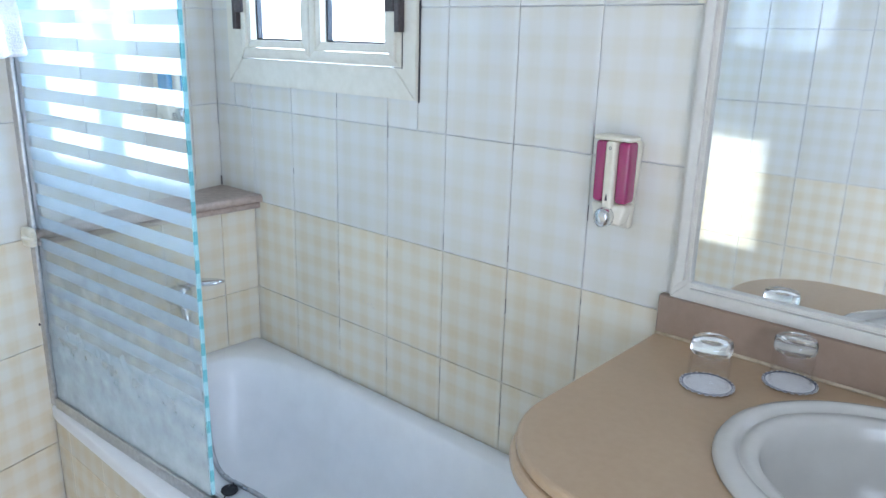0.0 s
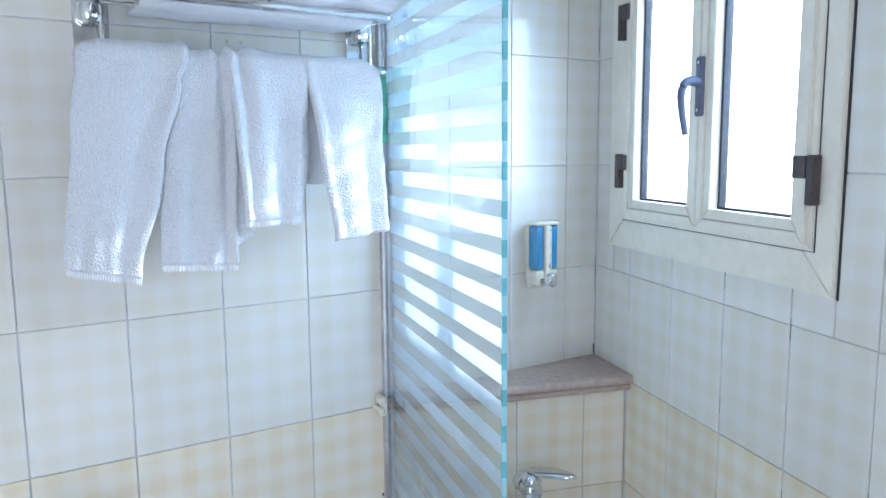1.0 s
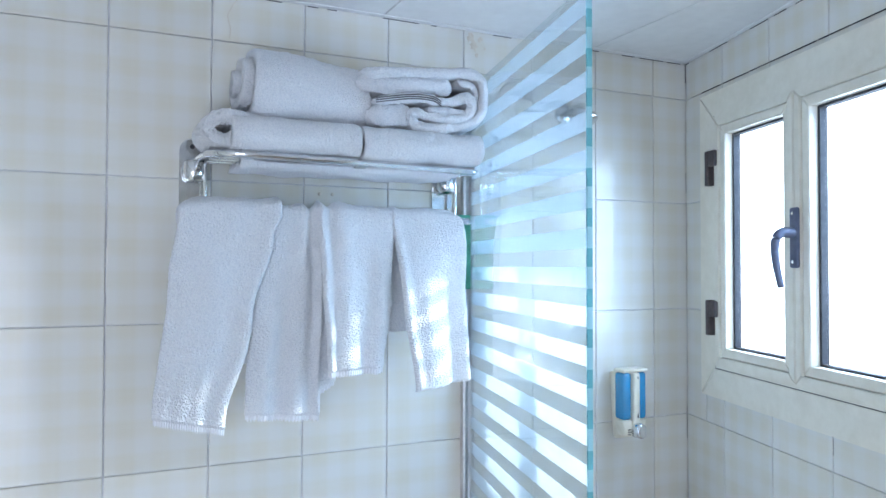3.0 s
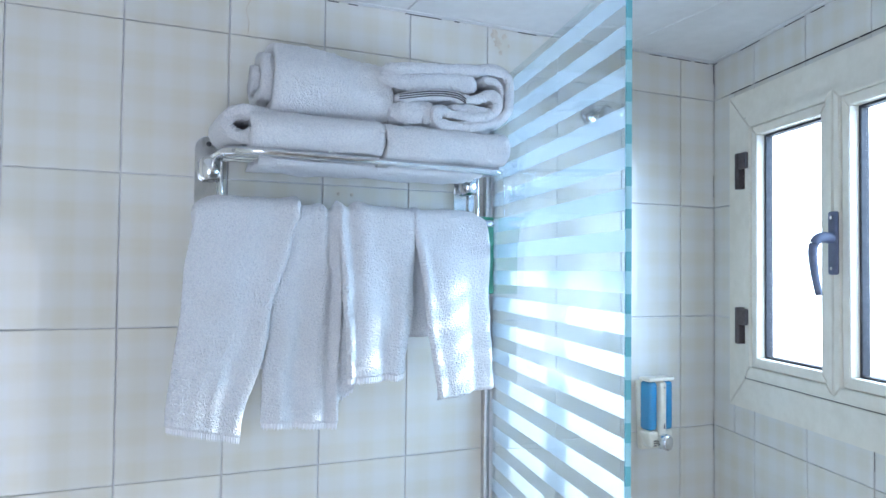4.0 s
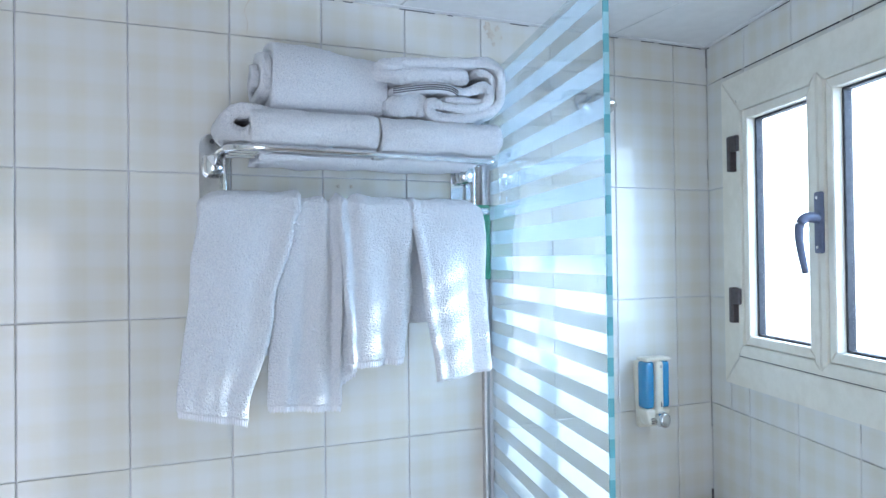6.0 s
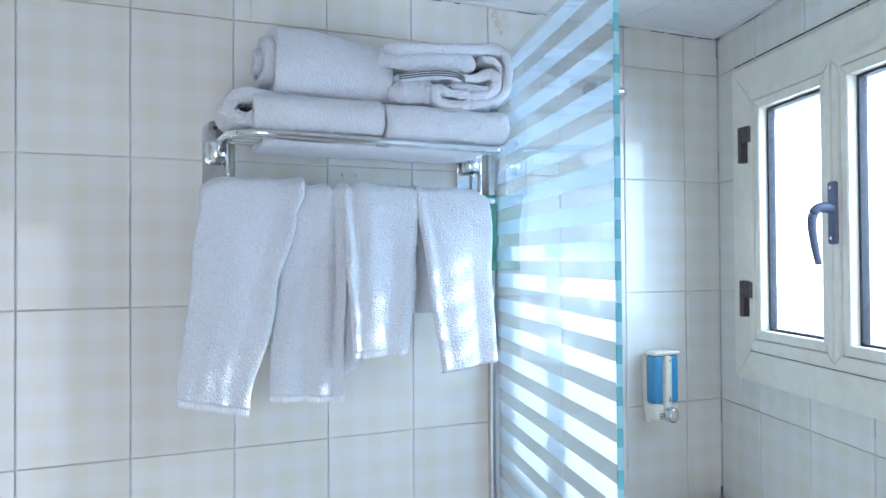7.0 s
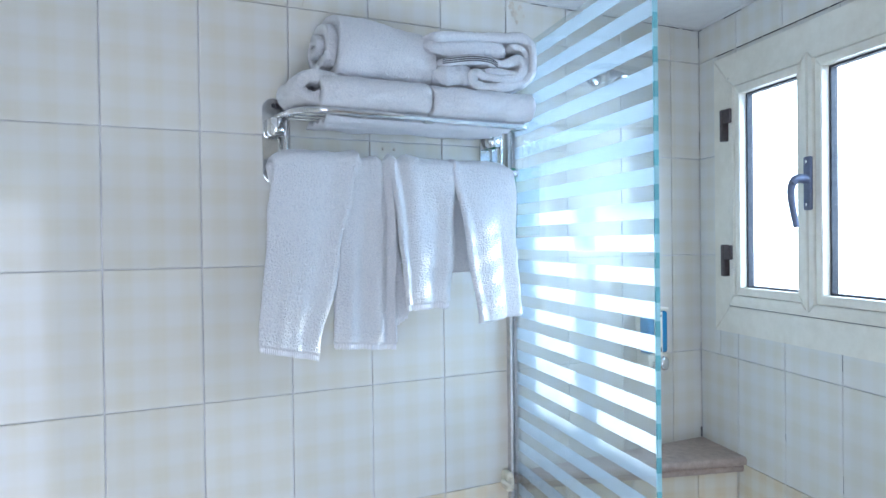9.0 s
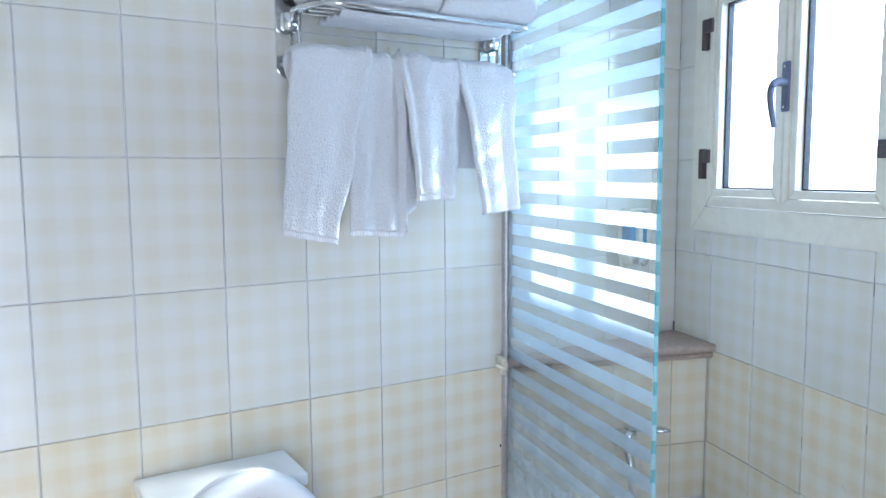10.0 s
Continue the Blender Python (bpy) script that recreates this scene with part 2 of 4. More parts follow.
def box(bm, x0, x1, y0, y1, z0, z1, bevel=0.0, segs=1):
    vs = [bm.verts.new((x, y, z)) for x in (x0, x1) for y in (y0, y1) for z in (z0, z1)]
    fs = [bm.faces.new([vs[i] for i in q]) for q in ((0, 1, 3, 2), (4, 6, 7, 5), (0, 4, 5, 1), (2, 3, 7, 6), (0, 2, 6, 4), (1, 5, 7, 3))]
    if bevel:
        edges = list({e for f in fs for e in f.edges})
        bmesh.ops.bevel(bm, geom=edges, offset=bevel, segments=segs, affect="EDGES", profile=0.5)
    return bm


def boxes(*rows, bevel=0.0, segs=1):
    bm = bmesh.new()
    for r in rows:
        box(bm, *r, bevel=bevel, segs=segs)
    return bm


def prism(bm, outline, z0, z1, bevel=0.0, segs=2):
    """An upright prism on a counter-clockwise outline of (x, y)."""
    lo = [bm.verts.new((x, y, z0)) for x, y in outline]
    hi = [bm.verts.new((x, y, z1)) for x, y in outline]
    n = len(outline)
    bm.faces.new(lo[::-1])
    top = bm.faces.new(hi)
    for i in range(n):
        bm.faces.new((lo[i], lo[(i + 1) % n], hi[(i + 1) % n], hi[i]))
    if bevel:
        bmesh.ops.bevel(bm, geom=list(top.edges), offset=bevel, segments=segs, affect="EDGES", profile=0.5)
    return bm


def lathe(bm, profile, segs=32, m=None, closed=False):
    """Turns (radius, height) rows round z."""
    rings = []
    for r, z in profile:
        if r < 1e-6:
            rings.append([bm.verts.new((0, 0, z))])
        else:
            rings.append([bm.verts.new((r * math.cos(2 * math.pi * k / segs), r * math.sin(2 * math.pi * k / segs), z)) for k in range(segs)])
    pairs = list(zip(rings, rings[1:]))
    if closed:
        pairs.append((rings[-1], rings[0]))
    for a, b in pairs:
        for k in range(segs):
            j = (k + 1) % segs
            if len(a) == 1:
                bm.faces.new((a[0], b[k], b[j]))
            elif len(b) == 1:
                bm.faces.new((a[k], a[j], b[0]))
            else:
                bm.faces.new((a[k], a[j], b[j], b[k]))
    bmesh.ops.recalc_face_normals(bm, faces=bm.faces)
    if m is not None:
        bmesh.ops.transform(bm, matrix=m, verts=bm.verts)
    return bm


def smooth_line(points, steps=8):
    """A Catmull-Rom line through the points."""
    ps = [Vector(p) for p in points]
    ps = [2 * ps[0] - ps[1]] + ps + [2 * ps[-1] - ps[-2]]
    line = []
    for i in range(1, len(ps) - 2):
        a, b, c, d = ps[i - 1:i + 3]
        for k in range(steps):
            t = k / steps
            line.append(0.5 * ((2 * b) + (c - a) * t + (2 * a - 5 * b + 4 * c - d) * t * t + (3 * b - a - 3 * c + d) * t ** 3))
    line.append(ps[-2])
    return line


def tube(bm, points, radius, segs=12, steps=8, curved=True, radii=None):
    line = smooth_line(points, steps) if curved else [Vector(p) for p in points]
    up = Vector((0.03, 0.05, 1)).normalized()
    rings = []
    for i, p in enumerate(line):
        d = (line[min(i + 1, len(line) - 1)] - line[max(i - 1, 0)]).normalized()
        s = d.cross(up if abs(d.dot(up)) < 0.95 else Vector((0, 1, 0))).normalized()
        u = s.cross(d)
        r = radius if radii is None else radii[0] + (radii[1] - radii[0]) * i / (len(line) - 1)
        rings.append([bm.verts.new(p + r * (math.cos(2 * math.pi * k / segs) * s + math.sin(2 * math.pi * k / segs) * u)) for k in range(segs)])
    for a, b in zip(rings, rings[1:]):
        for k in range(segs):
            bm.faces.new((a[k], a[(k + 1) % segs], b[(k + 1) % segs], b[k]))
    bm.faces.new(rings[0][::-1])
    bm.faces.new(rings[-1])
    return bm


# ---- structure ----
CEIL = 2.207
UL = 2.9            # length of the window wall
YO = -1.95          # the opposite wall, in the window wall's frame
FAR = 3.0


def structure(name, bm, mat, label, category, m=None):
    return tagged(part(name, bm, mat, None, "", False, m), label, category, "", "structure")


wall_towel = structure("wall_west", boxes((-0.12, -0.0045, -2.4, 0.03, 0, 2.5)), GROUT, "tiled bathroom wall with grey grout joints", "wall")
HOLE = (0.116, 0.920, 1.325, 2.045)
wall_window = structure("wall_north", boxes(
    (-0.1, HOLE[0], 0.0045, 0.05, 0, 2.5), (HOLE[1], UL, 0.0045, 0.05, 0, 2.5),
    (HOLE[0], HOLE[1], 0.0045, 0.05, 0, HOLE[2]), (HOLE[0], HOLE[1], 0.0045, 0.05, HOLE[3], 2.5)), GROUT,
    "tiled bathroom wall with a window opening and grey joints", "wall", MW)
wall_opposite = structure("wall_south", boxes((-0.8, UL, YO - 0.12, YO - 0.0045, 0, 2.5)), GROUT, "tiled bathroom wall facing the mirror", "wall", MW)
# unseen end wall; its doorway is added to hold the fill light
wall_end = structure("wall_east", boxes((UL, UL + 0.12, YO - 0.1, -1.86, 0, 2.5), (UL, UL + 0.12, -1.04, 0.15, 0, 2.5), (UL, UL + 0.12, -1.86, -1.04, 2.06, 2.5)), PLASTER, "painted end wall with a doorway added for the fill light", "wall", MW)
floor = structure("floor", boxes((-0.3, 3.6, -3.6, 0.6, -0.1, 0.0)), FLOOR_TILE, "beige ceramic bathroom floor", "floor")

# ceiling: boards running along x, with open seams and a dark shadow gap at the walls
bm = bmesh.new()
seams = [0.35, -0.34, -0.94, -1.54, -2.14, -2.74, -3.4]
for a, b in zip(seams, seams[1:]):
    x = 0.005
    for w in (1.2, 1.2, 1.2):
        box(bm, x + 0.001, x + w - 0.001, b + 0.0012, a - 0.0012, CEIL, CEIL + 0.012, 0.0015)
        x += w
ceiling = structure("ceiling", bm, PLASTER, "white painted board ceiling with thin seams", "ceiling")
# dark sheet above the boards puts shade into the seams and wall gap
structure("ceiling_backing", boxes((-0.3, 3.8, -3.6, 0.6, CEIL + 0.014, CEIL + 0.12)), DARK, "dark sheet standing in for the shaded void above the boards", "ceiling")

# bright hazy distance outside the window
m_out, nt_out, b_out = material("bright_haze", (0.9, 0.9, 0.9), 1.0)
b_out.inputs["Emission Color"].default_value = (0.84, 0.95, 1.11, 1)
b_out.inputs["Emission Strength"].default_value = 3.2
structure("backdrop", boxes((-18, 5, 7.0, 7.1, -3.0, 4.25)), m_out, "overexposed white daylight outside the window", "backdrop", MW)

# ---- window ----
window = thing("window_1", MW, "cream aluminium casement window with two closed panes", "window", "", "structure")
U0, U1, Z0, Z1 = 0.102, 0.933, 1.275, 2.084


def mitred(bm, u0, u1, z0, z1, w, y0, y1, bevel=0.002):
    """Four mitred rails round an opening."""
    o = ((u0, z0), (u1, z0), (u1, z1), (u0, z1))
    i = ((u0 + w, z0 + w), (u1 - w, z0 + w), (u1 - w, z1 - w), (u0 + w, z1 - w))
    g = 0.0006
    for k in range(4):
        j = (k + 1) % 4
        quad = [Vector((*o[k], 0)), Vector((*o[j], 0)), Vector((*i[j], 0)), Vector((*i[k], 0))]
        mid = sum(quad, Vector()) / 4
        along = (quad[1] - quad[0]).normalized()
        quad = [q - along * g * (1 if (q - mid).dot(along) > 0 else -1) for q in quad]
        lo = [bm.verts.new((q.x, y1, q.y)) for q in quad]
        hi = [bm.verts.new((q.x, y0, q.y)) for q in quad]
        fs = [bm.faces.new(lo[::-1]), bm.faces.new(hi)]
        for a in range(4):
            fs.append(bm.faces.new((lo[a], lo[(a + 1) % 4], hi[(a + 1) % 4], hi[a])))
        bmesh.ops.recalc_face_normals(bm, faces=fs)
        bmesh.ops.bevel(bm, geom=list(fs[1].edges), offset=bevel, segments=2, affect="EDGES")
    return bm


part("outer_frame", mitred(bmesh.new(), U0, U1, Z0, Z1, 0.078, -0.012, 0.004), PAINTED, window)
part("inner_frame", mitred(bmesh.new(), 0.1815, 0.8835, 1.3545, 2.0165, 0.030, -0.016, 0.012), PAINTED, window)
for k, (a, b) in enumerate(((0.197, 0.5260), (0.5290, 0.868))):
    sash = part("sash", mitred(bmesh.new(), a, b, 1.366, 2.005, 0.020, -0.024, 0.018), PAINTED, window, "cream aluminium opening sash")
    ia, ib = a + 0.0215, b - 0.0215
    part("sash_lip", mitred(bmesh.new(), ia - 0.001, ib + 0.001, 1.388, 1.984, 0.022, -0.019, 0.018), PAINTED, sash)
    gx0, gx1, gz0, gz1 = ia + 0.021, ib - 0.021, 1.409, 1.963
    part("gasket", mitred(bmesh.new(), gx0 - 0.001, gx1 + 0.001, gz0 - 0.001, gz1 + 0.001, 0.007, 0.0035, 0.022, 0.001), RUBBER_AND_GAPS, sash, "black rubber glazing gasket")
    pane = part("pane", boxes((gx0 + 0.002, gx1 - 0.002, 0.010, 0.014, gz0 + 0.002, gz1 - 0.002)), WINDOW_GLASS, sash, "clear window pane")
    pane.visible_shadow = False
for u, z, s in ((0.186, 1.925, 1), (0.186, 1.532, 1), (0.872, 1.925, -1), (0.872, 1.532, -1)):
    hb = bmesh.new()
    box(hb, u - 0.012 * s - 0.009, u - 0.012 * s + 0.009, -0.034, -0.013, z - 0.092, z, 0.003, 2)
    hinge = part("hinge", hb, DARK, window, "dark brown metal casement hinge")
    part("hinge_leaf", boxes((min(u - 0.001 * s, u + 0.03 * s), max(u - 0.001 * s, u + 0.03 * s), -0.036, -0.025, z - 0.043, z - 0.002), bevel=0.002), DARK, hinge)
handle = part("window_handle", boxes((0.524, 0.552, -0.034, -0.0245, 1.617, 1.748), bevel=0.005, segs=3), SLATE, window, "slate blue lever window handle", True)
hb = bmesh.new()
tube(hb, [(0.538, -0.032, 1.692), (0.538, -0.052, 1.694), (0.538, -0.066, 1.690), (0.537, -0.074, 1.676), (0.537, -0.076, 1.655), (0.539, -0.073, 1.62), (0.543, -0.066, 1.575)], 0.009, 12, 6, radii=(0.012, 0.007))
part("lever", hb, SLATE, handle, "", True)
for z in (1.735, 1.630):
    sb = bmesh.new()
    lathe(sb, [(0, 0), (0.004, 0), (0.004, 0.0015), (0, 0.0015)], 10, pose(0.538, -0.0342, z, 90))
    part("screw", sb, CHROME, handle)

# ---- bathtub, ledge and screen ----
TUB_Z = 0.418
TUB_Y = -0.704
tub = thing("bathtub", MW, "white enamelled built-in bathtub with wide rim", "bathtub")


def superloop(cx, cy, a, b, n=48, e=3.2):
    pts = []
    for k in range(n):
        t = 2 * math.pi * k / n
        c, s_ = math.cos(t), math.sin(t)
        pts.append((cx + a * math.copysign(abs(c) ** (2 / e), c), cy + b * math.copysign(abs(s_) ** (2 / e), s_)))
    return pts


def loft(bm, loops, close_last=True):
    rings = [[bm.verts.new(p) for p in loop] for loop in loops]
    for a, b in zip(rings, rings[1:]):
        n = len(a)
        for k in range(n):
            bm.faces.new((a[k], a[(k + 1) % n], b[(k + 1) % n], b[k]))
    if close_last:
        bm.faces.new(rings[-1])
    bmesh.ops.recalc_face_normals(bm, faces=bm.faces)
    return bm


cx, cy, ha, hb_ = 0.905, (TUB_Y - 0.006) / 2, 0.725, -(TUB_Y + 0.006) / 2
loops = []
for k, (a, b, z, e) in enumerate(((ha, hb_, TUB_Z - 0.034, 30), (ha, hb_, TUB_Z - 0.008, 30), (ha - 0.006, hb_ - 0.006, TUB_Z, 30),
                                  (ha - 0.075, hb_ - 0.058, TUB_Z - 0.001, 5), (ha - 0.085, hb_ - 0.066, TUB_Z - 0.008, 4.5),
                                  (ha - 0.10, hb_ - 0.078, TUB_Z - 0.05, 4.2), (ha - 0.14, hb_ - 0.10, TUB_Z - 0.20, 3.8),
                                  (ha - 0.19, hb_ - 0.135, TUB_Z - 0.31, 3.4), (ha - 0.26, hb_ - 0.19, TUB_Z - 0.345, 3), (ha - 0.5, hb_ - 0.28, TUB_Z - 0.35, 2.5))):
    loops.append([(x, y, z) for x, y in superloop(cx, cy, a, b, 96, e)])
part("basin", loft(bmesh.new(), loops), ENAMEL, tub, "", True)
db = bmesh.new()
lathe(db, [(0, 0.002), (0.020, 0.002), (0.026, 0.005), (0.029, 0.0)], 24, pose(0.45, cy, TUB_Z - 0.349))
part("drain", db, CHROME, tub, "chrome drain ring", True)
plug = thing("bath_plug", at_wall(0.462, -0.318, TUB_Z - 0.344), "black rubber bath plug lying in the tub", "plug")
pb = bmesh.new()
lathe(pb, [(0, 0.022), (0.008, 0.022), (0.009, 0.014), (0.024, 0.013), (0.026, 0.008), (0.022, 0), (0, 0)], 24)
part("stopper", pb, RUBBER_AND_GAPS, plug, "", True)
pb = bmesh.new()
tube(pb, [(0, 0, 0.022), (-0.05, 0.03, 0.02), (-0.11, 0.02, 0.02), (-0.17, 0.05, 0.05)], 0.0018, 6, 6)
part("chain", pb, CHROME, plug, "thin metal chain", True)

ledge = thing("stone_ledge", MW, "pinkish brown stone ledge slab over a tiled base", "ledge", "", "structure")
# the towel wall in the window wall's frame: x = -y * tan(skew)
TANS = math.tan(radians(-SKEW))
bm = bmesh.new()
prism(bm, [(0.008, -0.001), (0.2 - 0.005, -0.68), (0.192, -0.001)][::1], 0.0, 0.876)
bmesh.ops.recalc_face_normals(bm, faces=bm.faces)
part("base", bm, GROUT, ledge, "mortar base behind tiles")
for z0, z1, over, bev in ((0.877, 0.899, 0.030, 0.009), (0.8995, 0.924, 0.046, 0.011)):
    bm = bmesh.new()
    edge = 0.192 + over
    prism(bm, [(0.004, -0.0005), (0.004 + 0.69 * TANS, -0.69), (edge, -0.69), (edge, -0.0005)], z0, z1)
    bmesh.ops.recalc_face_normals(bm, faces=bm.faces)
    es = [e for e in bm.edges if all(abs(v.co.x - edge) < 1e-5 for v in e.verts) and abs(e.verts[0].co.z - e.verts[1].co.z) < 1e-6]
    bmesh.ops.bevel(bm, geom=es, offset=bev, segments=4, affect="EDGES", profile=0.5)
    part("slab", bm, STONE, ledge, "pinkish brown stone slab with a rounded nose", False)

# screen: from the towel wall at (0, -0.72) to its free edge at (0.722, -0.884)
SCREEN_A = math.degrees(math.atan2(-0.164, 0.722))
SCREEN_L = math.hypot(0.722, 0.164)
SZ0, SZ1 = 0.432, 2.045
MS = pose(0, -0.72, 0, 0, 0, SCREEN_A)
screen = thing("shower_screen", MS, "fixed glass shower screen with frosted horizontal stripes", "shower screen")
part("glass_panel", boxes((0.022, SCREEN_L - 0.003, -0.004, 0.004, SZ0, SZ1)), GLASS, screen, "clear greenish toughened glass panel")
# polished front edge in short pieces; pale ones paint in the stripes showing through
PITCH, FIRST = 0.0597, 1.4836
for mat, off, lo, hi in ((GLASS_EDGE, 0.5, 0.23, 0.23), (GLASS_EDGE_PALE, 0.0, 0.27, 0.27)):
    edge_mesh = finish("glass_edge", boxes((SCREEN_L - 0.0025, SCREEN_L + 0.0015, -0.0042, 0.0042, -PITCH * lo, PITCH * hi)), mat)
    for k in range(-17, 9 if off else 10):
        ob = new("glass_edge", edge_mesh)
        ob.parent = screen
        ob.location.z = FIRST + PITCH * (k + off)
part("edge_top", boxes((SCREEN_L - 0.0025, SCREEN_L + 0.0015, -0.0042, 0.0042, FIRST + PITCH * 9.275, SZ1)), GLASS_EDGE, screen)
bm = bmesh.new()
box(bm, 0.03, SCREEN_L - 0.004, 0.0052, 0.0062, -PITCH * 0.26, PITCH * 0.26)
stripe_mesh = finish("frosted_stripe", bm, FROST)
k = 9
while FIRST + PITCH * k > 0.50:
    ob = new("frosted_stripe", stripe_mesh)
    ob.parent = screen
    ob.location.z = FIRST + PITCH * k
    k -= 1
part("lime_film", boxes((0.03, SCREEN_L - 0.004, -0.0060, -0.0052, SZ0 + 0.017, 0.98)), HAZE, screen, "hazy limescale film on the lower glass")
part("wall_channel", boxes((0.001, 0.028, -0.014, -0.006, SZ0 - 0.01, SZ1 + 0.01), (0.001, 0.028, 0.006, 0.014, SZ0 - 0.01, SZ1 + 0.01), (0.001, 0.006, -0.006, 0.006, SZ0 - 0.01, SZ1 + 0.01), bevel=0.0015), ALUMINIUM, screen, "matt aluminium wall channel")
part("base_rail", boxes((0.028, SCREEN_L + 0.02, -0.013, -0.0055, SZ0 - 0.02, SZ0 + 0.016), (0.028, SCREEN_L + 0.02, 0.0055, 0.013, SZ0 - 0.02, SZ0 + 0.016), (0.028, SCREEN_L + 0.02, -0.0055, 0.0055, SZ0 - 0.02, SZ0 - 0.006), bevel=0.0015), ALUMINIUM, screen, "matt aluminium bottom rail")
clamp = part("clamp", boxes((0.002, 0.05, -0.034, -0.0145, 0.885, 0.935), (0.01, 0.058, -0.028, -0.015, 0.895, 0.925), bevel=0.006, segs=2), WHITE_PLASTIC, screen, "worn ivory plastic clamp", True)
tb = bmesh.new()
tube(tb, [(0.03, -0.036, 0.91), (0.05, -0.045, 0.915), (0.075, -0.03, 0.908)], 0.006, 8, 5)
part("clamp_screw", tb, WHITE_PLASTIC, clamp, "", True)
tb = bmesh.new()
lathe(tb, [(0, 0), (0.004, 0), (0.004, 0.004), (0, 0.004)], 8, pose(0.004, -0.016, 0.66, 90))
part("screw", tb, DARK, screen)

# ---- bath mixer, hose and shower head ----
mixer = thing("bath_mixer_tap", at_wall(0.2, -0.312, 0.645), "chrome single-lever bath mixer on the tiled ledge", "tap")
tb = bmesh.new()
lathe(tb, [(0, 0), (0.03, 0), (0.03, 0.004), (0.022, 0.012), (0.022, 0.03), (0.026, 0.035), (0.026, 0.075), (0.022, 0.085), (0, 0.085)], 24, pose(0, 0, 0, 0, 90, 0))
part("body", tb, CHROME, mixer, "", True)
tb = bmesh.new()
tube(tb, [(0.05, 0, -0.005), (0.06, 0, -0.03), (0.072, 0, -0.052), (0.078, 0, -0.07)], 0.014, 14, 6, radii=(0.018, 0.012))
part("spout", tb, CHROME, mixer, "", True)
tb = bmesh.new()
lathe(tb, [(0, 0.0), (0.024, 0.0), (0.026, 0.012), (0.02, 0.026), (0, 0.03)], 20, pose(0.06, 0, 0.018, 0, 12, 0))
part("cap", tb, CHROME, mixer, "", True)
tb = bmesh.new()
bmesh.ops.create_uvsphere(tb, u_segments=24, v_segments=12, radius=1.0)
bmesh.ops.transform(tb, matrix=pose(0.094, 0.040, 0.056, 0, -4, 42) @ Matrix.Diagonal((0.074, 0.027, 0.011, 1)), verts=tb.verts)
part("lever", tb, CHROME, mixer, "flat oval chrome lever", True)
hose = thing("shower_hose", MW, "grey flexible metal shower hose trailing in the tub", "hose")
tb = bmesh.new()
tube(tb, [(0.248, -0.300, 0.622), (0.258, -0.298, 0.5), (0.30, -0.29, 0.33), (0.352, -0.305, 0.165), (0.405, -0.305, 0.105), (0.47, -0.285, 0.086), (0.56, -0.27, 0.080), (0.70, -0.27, 0.078), (0.9, -0.30, 0.078), (1.02, -0.37, 0.078)], 0.0075, 12, 10)
part("hose_tube", tb, STEEL_HOSE, hose, "", True)
tb = bmesh.new()
tube(tb, [(1.02, -0.37, 0.078), (1.05, -0.35, 0.083), (1.09, -0.33, 0.09), (1.13, -0.31, 0.092)], 0.012, 12, 6, radii=(0.009, 0.016))
part("handset", tb, CHROME, hose, "chrome hand shower", True)
shower = thing("wall_shower", pose(0.0, -0.428, 2.02), "chrome wall shower head on a short arm", "shower")
tb = bmesh.new()
lathe(tb, [(0, 0), (0.028, 0), (0.028, 0.004), (0.02, 0.01), (0, 0.011)], 24, pose(0, 0, 0, 0, 90, 0))
part("wall_flange", tb, CHROME, shower, "", True)
tb = bmesh.new()
tube(tb, [(0.005, 0, 0), (0.06, -0.012, 0.004), (0.11, -0.03, -0.008), (0.14, -0.045, -0.028)], 0.009, 12, 6)
part("arm", tb, CHROME, shower, "", True)
tb = bmesh.new()
lathe(tb, [(0, 0.03), (0.012, 0.028), (0.018, 0.015), (0.033, -0.004), (0.035, -0.014), (0.03, -0.017), (0, -0.017)], 24, pose(0.148, -0.05, -0.04, 10, -28, 0))
part("spray_head", tb, CHROME, shower, "", True)


